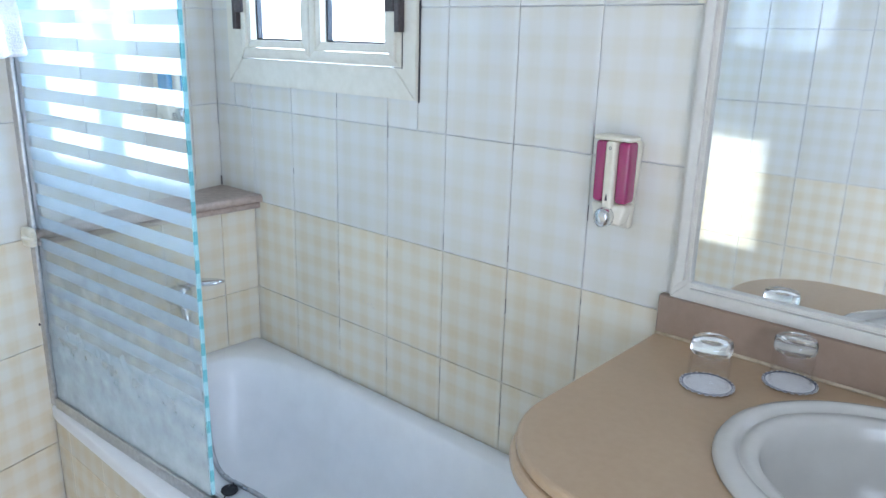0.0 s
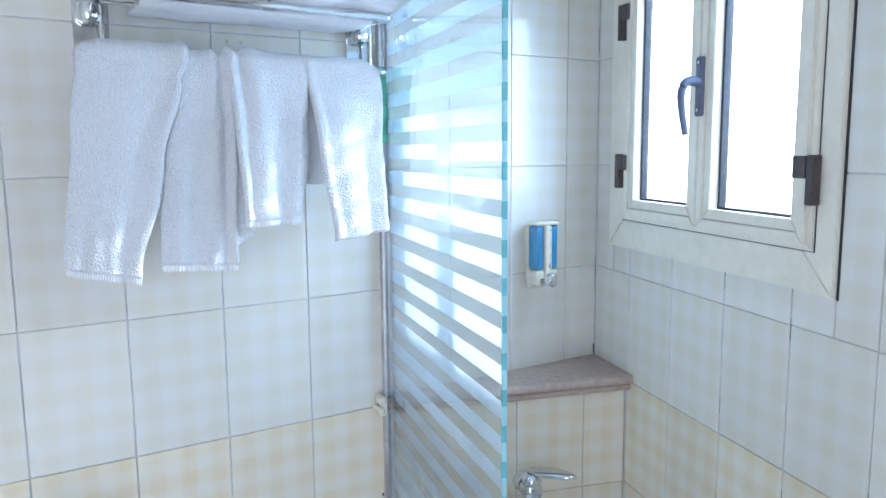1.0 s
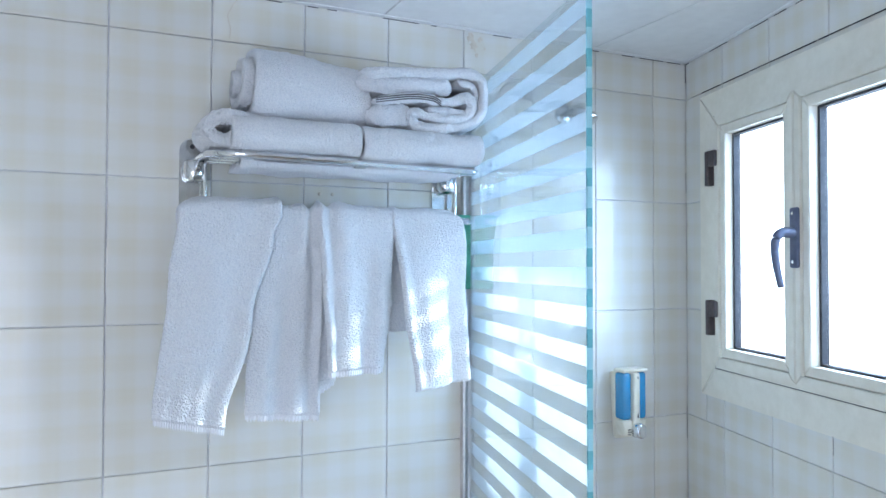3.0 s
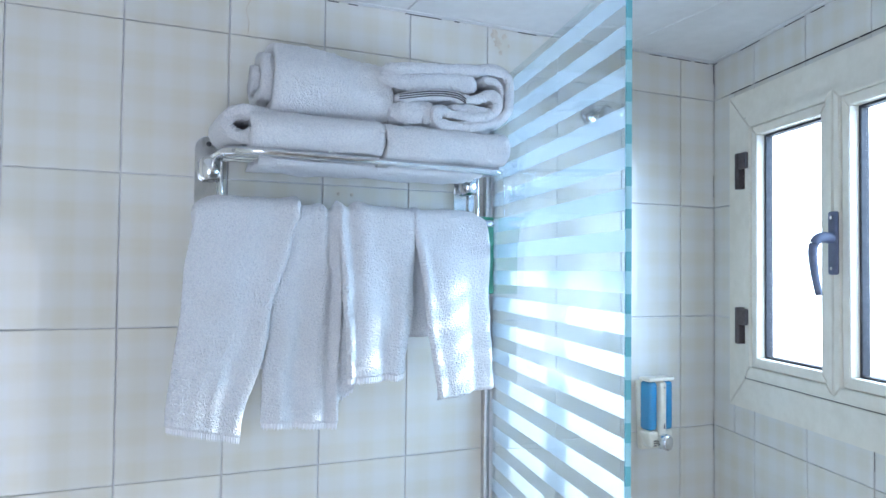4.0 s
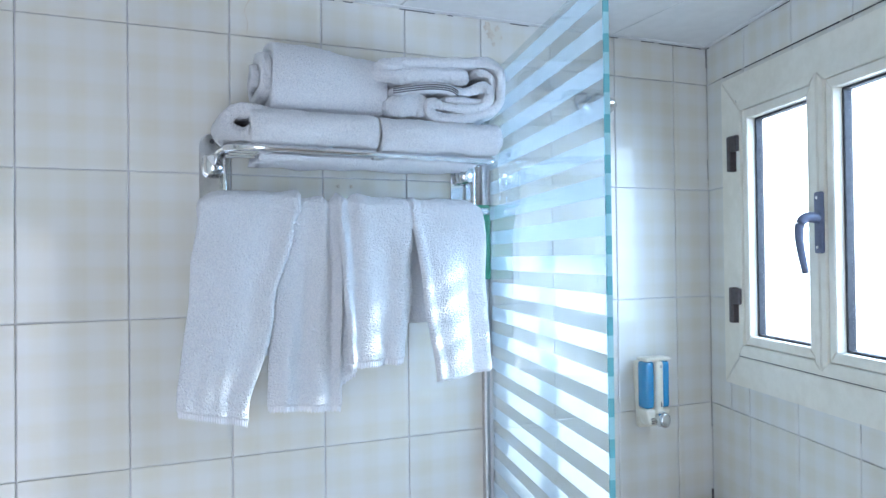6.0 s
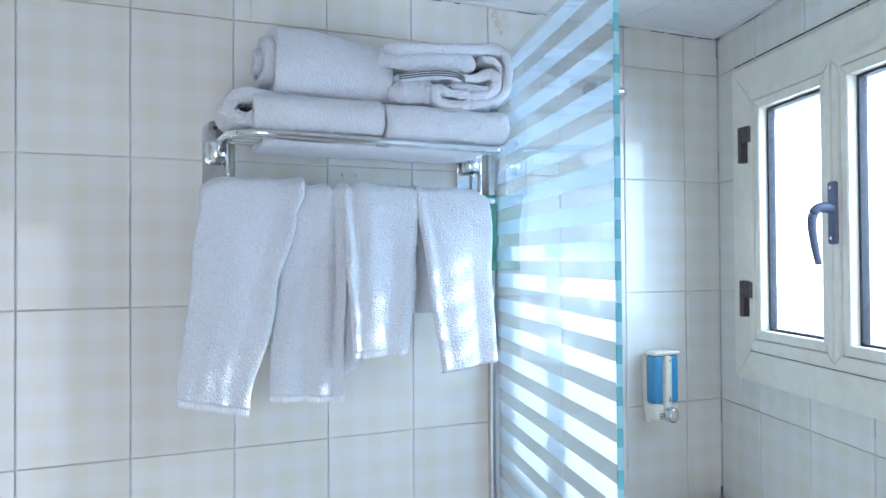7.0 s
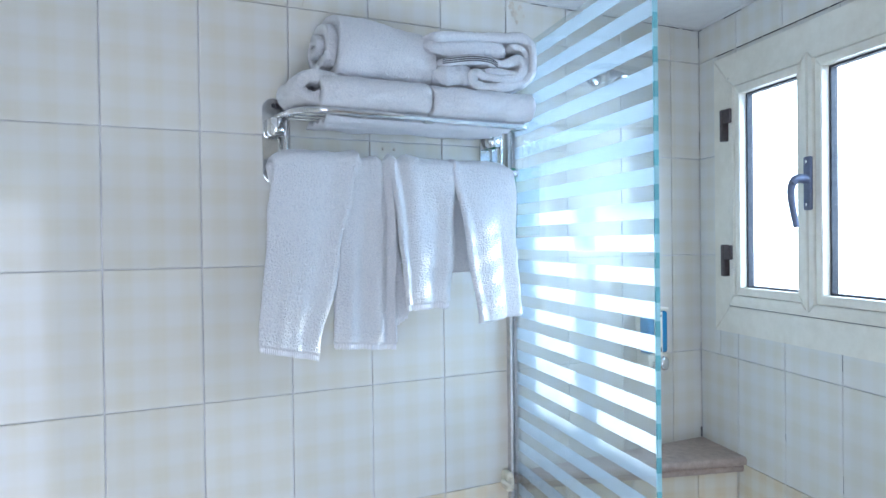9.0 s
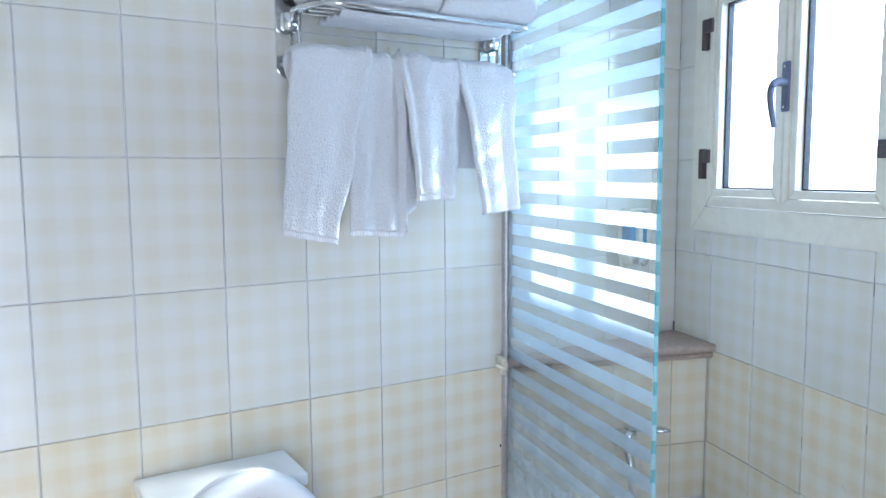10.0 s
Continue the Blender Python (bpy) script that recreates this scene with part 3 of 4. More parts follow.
# ---- soap dispensers ----
def dispenser(m, liquid, label):
    """Twin-tank wall dispenser; x across, y into the wall, z up from its foot."""
    d = thing("soap_dispenser", m @ Matrix.Diagonal((0.83, 1, 1, 1)), label, "dispenser", "wall soap dispensers")
    bm = bmesh.new()
    box(bm, -0.0455, 0.0455, -0.022, -0.001, 0.006, 0.186, 0.006, 2)
    for v in bm.verts:
        v.co.x *= 0.74 if v.co.z < 0.03 else 1.0
    part("back_plate", bm, WHITE_PLASTIC, d, "", True)
    bm = bmesh.new()
    box(bm, -0.049, 0.049, -0.066, -0.0225, 0.187, 0.197, 0.004, 2)
    part("lid", bm, WHITE_PLASTIC, d, "", True)
    bm = bmesh.new()
    box(bm, -0.047, 0.047, -0.062, -0.0225, 0.018, 0.062, 0.008, 3)
    for v in bm.verts:
        v.co.x *= 0.76 if v.co.z < 0.035 else 1.0
    box(bm, -0.013, 0.013, -0.071, -0.0225, 0.03, 0.1865, 0.006, 3)
    part("front_housing", bm, WHITE_PLASTIC, d, "", True)
    for x0, x1 in ((-0.0465, -0.0135), (0.0135, 0.0465)):
        bm = bmesh.new()
        box(bm, x0, x1, -0.063, -0.0225, 0.0625, 0.1865, 0.009, 3)
        part("tank", bm, liquid, d, "tank filled with coloured liquid soap", True)
    bm = bmesh.new()
    lathe(bm, [(0, 0.030), (0.014, 0.030), (0.0195, 0.026), (0.0205, 0.004), (0.016, 0.0), (0, 0)], 28, pose(0.001, -0.073, 0.036, 90))
    bmesh.ops.translate(bm, verts=bm.verts, vec=(0, 0.012, 0))
    part("push_button", bm, CHROME, d, "round silver push button", True)
    bm = bmesh.new()
    lathe(bm, [(0, 0.0), (0.0035, 0.0), (0.0012, 0.012), (0, 0.014)], 10, pose(0.001, -0.0727, 0.069) @ Matrix.Diagonal((1, 0.15, 1, 1)))
    part("drop_mark", bm, DARK, d, "dark drop-shaped mark")
    bm = bmesh.new()
    lathe(bm, [(0.0022, 0), (0.0034, 0), (0.0034, 0.0006), (0.0022, 0.0006)], 14, pose(0.001, -0.0722, 0.174, 90), True)
    part("lock", bm, DARK, d, "small round lock")
    for k in range(3):
        bm = boxes((-0.030, -0.018, -0.0632, -0.0615, 0.024 + 0.006 * k, 0.0265 + 0.006 * k))
        part("vent_slot", bm, DARK, d)
    return d


dispenser(pose(0.001, -0.247, 1.152, 0, 0, 90), BLUE_SOAP, "ivory twin wall dispenser filled with blue soap")
dispenser(at_wall(1.522, -0.001, 1.056), PINK_SOAP, "yellowed ivory wall dispenser filled with magenta soap")

# ---- washstand ----
CZ = 0.86
counter = thing("washbasin_counter", MW, "brown polished stone counter with rounded corner", "counter")


def counter_outline(off):
    """Left end at 1.63, front at -0.63, its corner rounded; grown by off."""
    x0, y0, r = 1.63 - off, -0.63 - off, 0.20
    pts = [(UL - 0.002, -0.001), (x0, -0.001)]
    for k in range(17):
        a = radians(180 + 90 * k / 16)
        pts.append((x0 + r + r * math.cos(a), y0 + r + r * math.sin(a)))
    pts.append((UL - 0.002, y0))
    return pts


BC, BA, BB = (2.16, -0.31), 0.255, 0.225
def slab_with_hole(z0, z1, off, bevel):
    bm = bmesh.new()
    prism(bm, counter_outline(off), z0, z1)
    bmesh.ops.recalc_face_normals(bm, faces=bm.faces)
    front = [e for e in bm.edges if abs(e.verts[0].co.z - e.verts[1].co.z) < 1e-6 and not any(v.co.y > -0.005 and v.co.x > 1.9 for v in e.verts) and not all(v.co.y > -0.005 for v in e.verts)]
    bmesh.ops.bevel(bm, geom=front, offset=bevel, segments=4, affect="EDGES", profile=0.5)
    return bm


def cut_oval(ob, depth):
    """Cuts the basin's oval through a slab."""
    cb = bmesh.new()
    n = 48
    prism(cb, [(BC[0] + BA * math.cos(2 * math.pi * k / n), BC[1] + BB * math.sin(2 * math.pi * k / n)) for k in range(n)], CZ - depth, CZ + 0.1)
    cutter = new("cutter", finish("cutter", cb, COUNTER))
    cutter.matrix_basis = ob.parent.matrix_basis if ob.parent else ob.matrix_basis
    mod = ob.modifiers.new("cut", "BOOLEAN")
    mod.operation, mod.object, mod.solver = "DIFFERENCE", cutter, "EXACT"
    bpy.context.view_layer.update()
    me = bpy.data.meshes.new_from_object(ob.evaluated_get(bpy.context.evaluated_depsgraph_get()))
    ob.modifiers.clear()
    ob.data = me
    bpy.data.objects.remove(cutter)


top = part("countertop", slab_with_hole(CZ - 0.022, CZ, 0.0, 0.009), COUNTER, counter)
cut_oval(top, 0.3)
mould = part("edge_moulding", slab_with_hole(CZ - 0.050, CZ - 0.0225, 0.006, 0.012), COUNTER, counter)
cut_oval(mould, 0.3)
part("backsplash", boxes((1.632, UL - 0.002, -0.022, -0.001, CZ + 0.0005, CZ + 0.083), bevel=0.003), BACKSPLASH, counter, "duller brown stone upstand")
part("sealant", boxes((1.634, UL - 0.01, -0.0285, -0.0225, CZ + 0.0003, CZ + 0.006), bevel=0.0015), SEALANT, counter, "yellowed sealant bead")
bm = bmesh.new()
prism(bm, [(x + 0.03 if x < 1.9 else x, y + (0.03 if y < -0.3 else 0.0)) for x, y in counter_outline(0.0)], 0.0, CZ - 0.0485)
bmesh.ops.recalc_face_normals(bm, faces=bm.faces)
vanity = tagged(part("vanity_base", bm, STONE, None, "", False, MW), "pinkish stone vanity base under the counter", "vanity")
cut_oval(vanity, 0.3)
sink = thing("washbasin", MW, "white ceramic oval drop-in washbasin", "washbasin")
loops = []
for a, b, z in ((BA - 0.003, BB - 0.003, CZ - 0.03), (BA - 0.002, BB - 0.002, CZ + 0.001), (BA + 0.015, BB + 0.015, CZ + 0.001), (BA + 0.016, BB + 0.016, CZ + 0.006), (BA + 0.010, BB + 0.010, CZ + 0.016),
                (BA - 0.004, BB - 0.004, CZ + 0.021), (BA - 0.015, BB - 0.015, CZ + 0.018), (BA - 0.019, BB - 0.019, CZ + 0.009), (BA - 0.022, BB - 0.022, CZ + 0.008), (BA - 0.025, BB - 0.025, CZ + 0.012), (BA - 0.044, BB - 0.044, CZ + 0.010), (BA - 0.050, BB - 0.049, CZ + 0.002),
                (BA - 0.055, BB - 0.053, CZ - 0.03), (BA - 0.066, BB - 0.062, CZ - 0.085), (BA - 0.095, BB - 0.085, CZ - 0.13), (BA - 0.16, BB - 0.14, CZ - 0.155), (0.02, 0.02, CZ - 0.16)):
    loops.append([(BC[0] + a * math.cos(2 * math.pi * k / 64), BC[1] + b * math.sin(2 * math.pi * k / 64), z) for k in range(64)])
part("bowl", loft(bmesh.new(), loops), CERAMIC, sink, "", True)
db = bmesh.new()
lathe(db, [(0, 0.003), (0.016, 0.003), (0.022, 0.001), (0.022, 0)], 20, pose(BC[0], BC[1], CZ - 0.159))
part("drain", db, CHROME, sink, "", True)


def tumbler(u, v):
    g = thing("tumbler", at_wall(u, v, CZ + 0.0035), "clear glass tumbler upside down on a paper doily", "glass", "tumblers on the counter")
    bm = bmesh.new()
    lathe(bm, [(0.0355, 0.0), (0.0345, 0.055), (0.0342, 0.0595), (0.0328, 0.0595), (0.0335, 0.0)], 40, None, True)
    part("glass_body", bm, TUMBLER_GLASS, g, "", True)
    bm = bmesh.new()
    lathe(bm, [(0, 0.0645), (0.024, 0.0650), (0.0325, 0.0600), (0.0352, 0.0640), (0.0352, 0.0760), (0.0325, 0.0835), (0.027, 0.0855), (0.012, 0.0835), (0, 0.0835)], 40)
    part("thick_base", bm, THICK_GLASS, g, "thick sparkling glass base", True)
    c = thing("paper_doily", at_wall(u, v, CZ + 0.0005), "round white paper doily with a fluted dark-lined edge", "doily", "doilies on the counter")
    bm = bmesh.new()
    n = 72
    rings = []
    for r, z, f in ((0.0, 0.001, 0), (0.035, 0.0012, 0), (0.046, 0.003, 0.0018), (0.046, 0.0024, 0.0018), (0.035, 0.0002, 0), (0.0, 0.0, 0)):
        rings.append([bm.verts.new((r * math.cos(2 * math.pi * k / n), r * math.sin(2 * math.pi * k / n), z + 1.6 * f * (k % 3 == 0) * (r > 0.04))) for k in range(n)] if r else [bm.verts.new((0, 0, z))])
    for a, b in zip(rings, rings[1:]):
        for k in range(n):
            j = (k + 1) % n
            if len(a) == 1:
                bm.faces.new((a[0], b[k], b[j]))
            elif len(b) == 1:
                bm.faces.new((a[k], b[0], a[j]))
            else:
                bm.faces.new((a[k], b[k], b[j], a[j]))
    bmesh.ops.recalc_face_normals(bm, faces=bm.faces)
    part("disc", bm, PAPER, c)
    for r in (0.0405, 0.0435):
        bm = bmesh.new()
        lathe(bm, [(r, 0.0036), (r + 0.0016, 0.0042), (r + 0.0016, 0.0047), (r, 0.0042)], 48, None, True)
        part("printed_ring", bm, SLATE, c, "thin dark blue printed ring")


tumbler(1.812, -0.187)
tumbler(1.915, -0.077)

mirror = thing("wall_mirror", MW, "wall mirror in a white moulded frame above the counter", "mirror")
part("mirror_glass", boxes((1.69, 2.62, -0.010, -0.004, 0.975, 1.78)), MIRROR, mirror, "silvered mirror glass")
part("frame", mitred(bmesh.new(), 1.655, 2.655, 0.944, 1.815, 0.037, -0.030, -0.001, 0.010), MIRROR_FRAME, mirror)
part("frame_lip", mitred(bmesh.new(), 1.684, 2.626, 0.9695, 1.7855, 0.008, -0.022, -0.0105, 0.003), MIRROR_FRAME, mirror)
part("clip", boxes((1.650, 1.664, -0.034, -0.0305, 1.50, 1.522), bevel=0.003, segs=2), WHITE_PLASTIC, mirror, "small ivory mirror clip", True)

# ---- toilet ----
toilet = thing("toilet", pose(0, -1.575, 0), "white ceramic toilet with its lid raised against the cistern", "toilet")
part("cistern", boxes((0.012, 0.165, -0.165, 0.165, 0.40, 0.755), bevel=0.018, segs=3), ENAMEL, toilet, "", True)
part("cistern_lid", boxes((0.008, 0.178, -0.175, 0.175, 0.756, 0.790), bevel=0.010, segs=3), ENAMEL, toilet, "", True)


def plate_loop(a, b, x, cz):
    return [(x, a * math.cos(2 * math.pi * k / 48), cz + b * math.sin(2 * math.pi * k / 48)) for k in range(48)]


loops = [plate_loop(0.165, 0.2, 0.0, 0.2), plate_loop(0.182, 0.213, 0.002, 0.2), plate_loop(0.187, 0.217, 0.010, 0.2), plate_loop(0.182, 0.213, 0.018, 0.2), plate_loop(0.165, 0.197, 0.016, 0.2), plate_loop(0.1, 0.12, 0.012, 0.2)]
lid = part("raised_lid", loft(bmesh.new(), loops), ENAMEL, toilet, "raised white plastic toilet lid", True, pose(0.255, 0.015, 0.425, 0, -9, 0))
loops = [plate_loop(0.186, 0.216, 0.0, 0.2), plate_loop(0.188, 0.218, 0.012, 0.2), plate_loop(0.17, 0.2, 0.020, 0.2), plate_loop(0.13, 0.155, 0.016, 0.21), plate_loop(0.125, 0.15, 0.004, 0.21), plate_loop(0.18, 0.21, -0.0, 0.2)]
part("seat_ring", loft(bmesh.new(), loops, False), ENAMEL, toilet, "raised white toilet seat", True, pose(0.279, 0.015, 0.425, 0, -9, 0))
loops = []
for a, b, x, z in ((0.11, 0.13, 0.30, 0.0), (0.115, 0.17, 0.33, 0.10), (0.14, 0.2, 0.37, 0.25), (0.18, 0.24, 0.41, 0.37), (0.182, 0.245, 0.41, 0.395), (0.16, 0.22, 0.41, 0.40), (0.125, 0.18, 0.41, 0.385), (0.10, 0.14, 0.42, 0.28), (0.05, 0.07, 0.42, 0.2)):
    loops.append([(x + b * math.cos(2 * math.pi * k / 48), a * math.sin(2 * math.pi * k / 48), z) for k in range(48)])
part("bowl", loft(bmesh.new(), loops), ENAMEL, toilet, "", True)
part("bowl_neck", boxes((0.02, 0.24, -0.10, 0.10, 0.0, 0.395), bevel=0.03, segs=3), ENAMEL, toilet, "", True)

# ---- towel rack ----
rack = thing("towel_rack", pose(0, 0, 0), "chrome wall towel rack with a tube shelf", "towel rack")
for y in (-1.364, -0.788):
    bm = bmesh.new()
    w, z0, z1, n = 0.026, 1.688, 1.885, 10
    out = []
    for k in range(n + 1):
        a = math.pi * k / n
        out.append((w * math.cos(a), z1 - w + w * math.sin(a)))
    for k in range(n + 1):
        a = math.pi + math.pi * k / n
        out.append((w * math.cos(a), z0 + w + w * math.sin(a)))
    prism(bm, out, 0, 0.006, 0.002)
    bmesh.ops.transform(bm, matrix=Matrix(((0, 0, 1, 0.0005), (1, 0, 0, y), (0, 1, 0, 0), (0, 0, 0, 1))), verts=bm.verts)
    plate = part("wall_plate", bm, CHROME, rack, "polished chrome wall plate")
    for z in (1.868,):
        bm = bmesh.new()
        lathe(bm, [(0, 0), (0.005, 0), (0.005, 0.0015), (0, 0.0015)], 12, pose(0.0066, y, z, 0, 90, 0))
        part("screw_hole", bm, RUBBER_AND_GAPS, plate, "dark screw head")
    bm = bmesh.new()
    lathe(bm, [(0, -0.030), (0.012, -0.029), (0.0195, -0.023), (0.0215, -0.012), (0.0215, 0.010), (0.018, 0.014), (0, 0.014)], 28, pose(0.022, y + 0.002, 1.822))
    part("bracket", bm, CHROME, plate, "", True)
ZS = 1.830
for y in (-1.342, -0.766):
    bm = bmesh.new()
    tube(bm, [(0.030, y, ZS + 0.008), (0.031, y, 1.80), (0.031, y, 1.74), (0.030, y, 1.716)], 0.0045, 12, 4)
    part("drop_tube", bm, CHROME, rack, "", True)
bm = bmesh.new()
tube(bm, [(0.02, -1.352, ZS + 0.012), (0.06, -1.35, ZS + 0.012), (0.13, -1.345, ZS + 0.008), (0.178, -1.325, ZS + 0.004), (0.196, -1.285, ZS + 0.002), (0.199, -1.2, ZS), (0.199, -1.0, ZS - 0.002), (0.199, -0.83, ZS - 0.004), (0.194, -0.803, ZS - 0.004), (0.172, -0.792, ZS - 0.002), (0.1, -0.79, ZS + 0.004), (0.02, -0.788, ZS + 0.006)], 0.0085, 14, 8)
part("shelf_frame_tube", bm, CHROME, rack, "", True)
for x in (0.055, 0.095, 0.135, 0.168):
    bm = bmesh.new()
    tube(bm, [(x, -1.343, ZS + 0.003), (x, -0.796, ZS + 0.001)], 0.0045, 10, 1, False)
    part("shelf_rod", bm, CHROME, rack, "", True)
bm = bmesh.new()
tube(bm, [(0.02, -1.362, 1.722), (0.07, -1.362, 1.722), (0.104, -1.355, 1.722), (0.115, -1.335, 1.722), (0.115, -0.815, 1.722), (0.104, -0.795, 1.722), (0.07, -0.788, 1.722), (0.02, -0.788, 1.722)], 0.008, 12, 6)
part("towel_bar", bm, CHROME, rack, "", True)
bm = bmesh.new()
box(bm, 0.190, 0.205, -1.075, -1.050, ZS - 0.013, ZS - 0.006, 0.002)
part("joint_clip", bm, ALUMINIUM, rack)
for y in (-1.09, -1.06):
    bm = bmesh.new()
    lathe(bm, [(0, 0), (0.004, 0), (0.003, 0.002), (0, 0.002)], 8, pose(0.0005, y, 1.782, 0, 90, 0))
    part("drill_hole", bm, STAIN, wall_towel, "old filled drill hole")

green = tagged(part("green_box", boxes((0.002, 0.055, -0.80, -0.7345, 1.565, 1.742), bevel=0.002), GREEN), "small green plastic box fixed to the tiles beside the rack", "box")


# ---- towels ----
def between(rows, f):
    """Value at f on a smooth line through rows of (f, value)."""
    if f <= rows[0][0]:
        return rows[0][1]
    for (f0, v0), (f1, v1) in zip(rows, rows[1:]):
        if f <= f1:
            u = (f - f0) / (f1 - f0)
            return v0 + (v1 - v0) * u * u * (3 - 2 * u)
    return rows[-1][1]


def ease(a, b, f):
    u = min(1.0, max(0.0, (f - a) / (b - a)))
    return u * u * (3 - 2 * u)


def loops_of_pile(seed, u, v):
    """Height of the terry pile at u, v in metres."""
    return 0.0019 * noise.noise(Vector((seed, u * 320, v * 320))) + 0.0012 * noise.noise(Vector((seed + 5, u * 540, v * 540)))


BAR_X, BAR_Z, BAR_R = 0.115, 1.722, 0.0085


def drape(left, right, z_front, z_back, back, thick, seed, ridges, out=0.05, proud=0.0, turn=0.0, slope=0.0, round_l=0.0, round_r=0.0, cols=120, rows_front=300):
    """A thick cloth over the bar: left and right are its front edges in y against the drop f; ridges rows are
    (q at the bar, q at the foot, width, height, f where it begins). The foot may slope; upper corners may be rounded."""
    lf, lb = BAR_Z - z_front, BAR_Z - z_back
    r = BAR_R + thick + proud
    stations = [("b", 1 - k / 24) for k in range(24)] + [("a", k / 26) for k in range(26)] + [("f", k / rows_front) for k in range(rows_front + 1)]
    bm = bmesh.new()
    rings = []
    inner = 16
    for kind, v in stations:
        f = v if kind == "f" else 0.0
        if kind == "b":
            y0, y1 = left[0][1] + (back[0] - left[0][1]) * ease(0, 0.4, v), right[0][1] + (back[1] - right[0][1]) * ease(0, 0.4, v)
        else:
            y0, y1 = between(left, f), between(right, f)
        ring = []
        cut = ease(0.985, 1.0, f) if kind == "f" else (ease(0.95, 1.0, v) if kind == "b" else 0.0)
        th = thick * (1 - 0.55 * cut)
        for j in range(cols + inner + 1):
            face = j <= cols
            q = j / cols if face else 1 - (j - cols) / (inner + 1)
            edge = min(q, 1 - q) * abs(y1 - y0)
            belly = math.sqrt(max(0.0, 1 - (1 - min(1.0, edge / (0.55 * thick))) ** 2))
            depth = th * (0.5 + 0.5 * belly) if face else th * (0.5 - 0.5 * belly)
            y = y0 + (y1 - y0) * q
            fold = 0.0
            for qa, qb, w, h, f0 in ridges:
                qc = qa + (qb - qa) * f
                fold += h * math.exp(-((q - qc) / w) ** 2) * (ease(f0 - 0.12, f0 + 0.22, f) if f0 > 0 else 1.0)
            if kind == "b":
                fold *= 0.3
            fold += 0.0045 * noise.noise(Vector((seed, y * 13, v * 4))) * (0.3 + 0.7 * f)
            fold += 0.0022 * noise.noise(Vector((seed + 3, y * 38, v * 13)))
            pile = loops_of_pile(seed, y, v * (lf if kind == "f" else 0.06)) if face and kind != "b" and cut < 0.3 else 0.0
            rr = BAR_R + proud + depth + fold + pile
            corner = round_l * max(0.0, 1 - q / 0.22) ** 2 + round_r * max(0.0, 1 - (1 - q) / 0.22) ** 2
            if kind == "b":
                x, z = BAR_X - rr - 0.012 * v, BAR_Z - lb * v
            elif kind == "a":
                ang = math.pi * (1 - v)
                x, z = BAR_X + rr * math.cos(ang), BAR_Z + (rr - corner * 0.9) * math.sin(ang)
            else:
                zig = 0.0022 * noise.noise(Vector((seed + 7, q * 9, 1))) * ease(0.8, 1, f)
                x = BAR_X + rr + out * f ** 0.85 + turn * (0.5 - q) * ease(0, 0.5, f)
                z = BAR_Z - lf * f + slope * (q - 0.5) * f + zig
            wob = 0.0025 * noise.noise(Vector((seed * 2, v * 5, q * 2))) + (0.0009 * noise.noise(Vector((seed, v * 90, q))) if kind == "f" else 0.0)
            ring.append(bm.verts.new((x, y + wob, z)))
        rings.append(ring)
    n = len(rings[0])
    for c, d in zip(rings, rings[1:]):
        for k in range(n):
            bm.faces.new((c[k], d[k], d[(k + 1) % n], c[(k + 1) % n]))
    for ring in (rings[0], rings[-1]):
        bm.faces.new(ring)
    bmesh.ops.recalc_face_normals(bm, faces=bm.faces)
    foot = [v.co.copy() for v in rings[-1][:cols + 1]]
    return bm, foot


def ribbed_hem(foot, thick=0.006, drop=0.012):
    """The flat woven edge under the pile, with its small ribs, along the cloth's foot."""
    hb = bmesh.new()
    prev = None
    n = len(foot)
    for j in range(2, n - 2):
        p = foot[j]
        rib = 0.0012 * (j % 5 < 2)
        d = drop * (1 - 0.25 * (j % 5 >= 2))
        cur = [hb.verts.new((p.x + rib - 0.001, p.y, p.z + 0.004)), hb.verts.new((p.x + rib - 0.0015, p.y, p.z - d)), hb.verts.new((p.x - thick, p.y, p.z - d)), hb.verts.new((p.x - thick, p.y, p.z + 0.004))]
        if prev:
            for k in range(4):
                hb.faces.new((prev[k], cur[k], cur[(k + 1) % 4], prev[(k + 1) % 4]))
        else:
            hb.faces.new(cur[::-1])
        prev = cur
    hb.faces.new(prev)
    bmesh.ops.recalc_face_normals(hb, faces=hb.faces)
    return hb


def hanging_towel(label, hem=True, **shape):
    t = thing("hand_towel", pose(0, 0, 0), label, "towel", "towels on the rack bar")
    bm, foot = drape(**shape)
    part("cloth", bm, TERRY, t, "", True)
    if hem:
        part("hem", ribbed_hem(foot), HEM, t, "flat woven ribbed hem")
    return t


hanging_towel("white terry hand towel hanging widest on the bar", left=[(0, -1.404), (0.3, -1.422), (1, -1.450)], right=[(0, -1.207), (0.10, -1.226), (0.5, -1.270), (1, -1.322)],
              z_front=1.328, z_back=1.42, back=(-1.375, -1.25), thick=0.013, seed=1.3, out=0.052, proud=0.012, slope=-0.028, round_l=0.024,
              ridges=[(0.95, 0.92, 0.08, 0.005, 0), (0.74, 0.70, 0.10, -0.003, 0), (0.25, 0.14, 0.06, 0.003, 0.6), (0.35, 0.36, 0.07, 0.003, 0.55), (0.4, 0.60, 0.06, 0.0025, 0.65), (0.5, 0.50, 0.30, 0.006, 0.2)], cols=150)
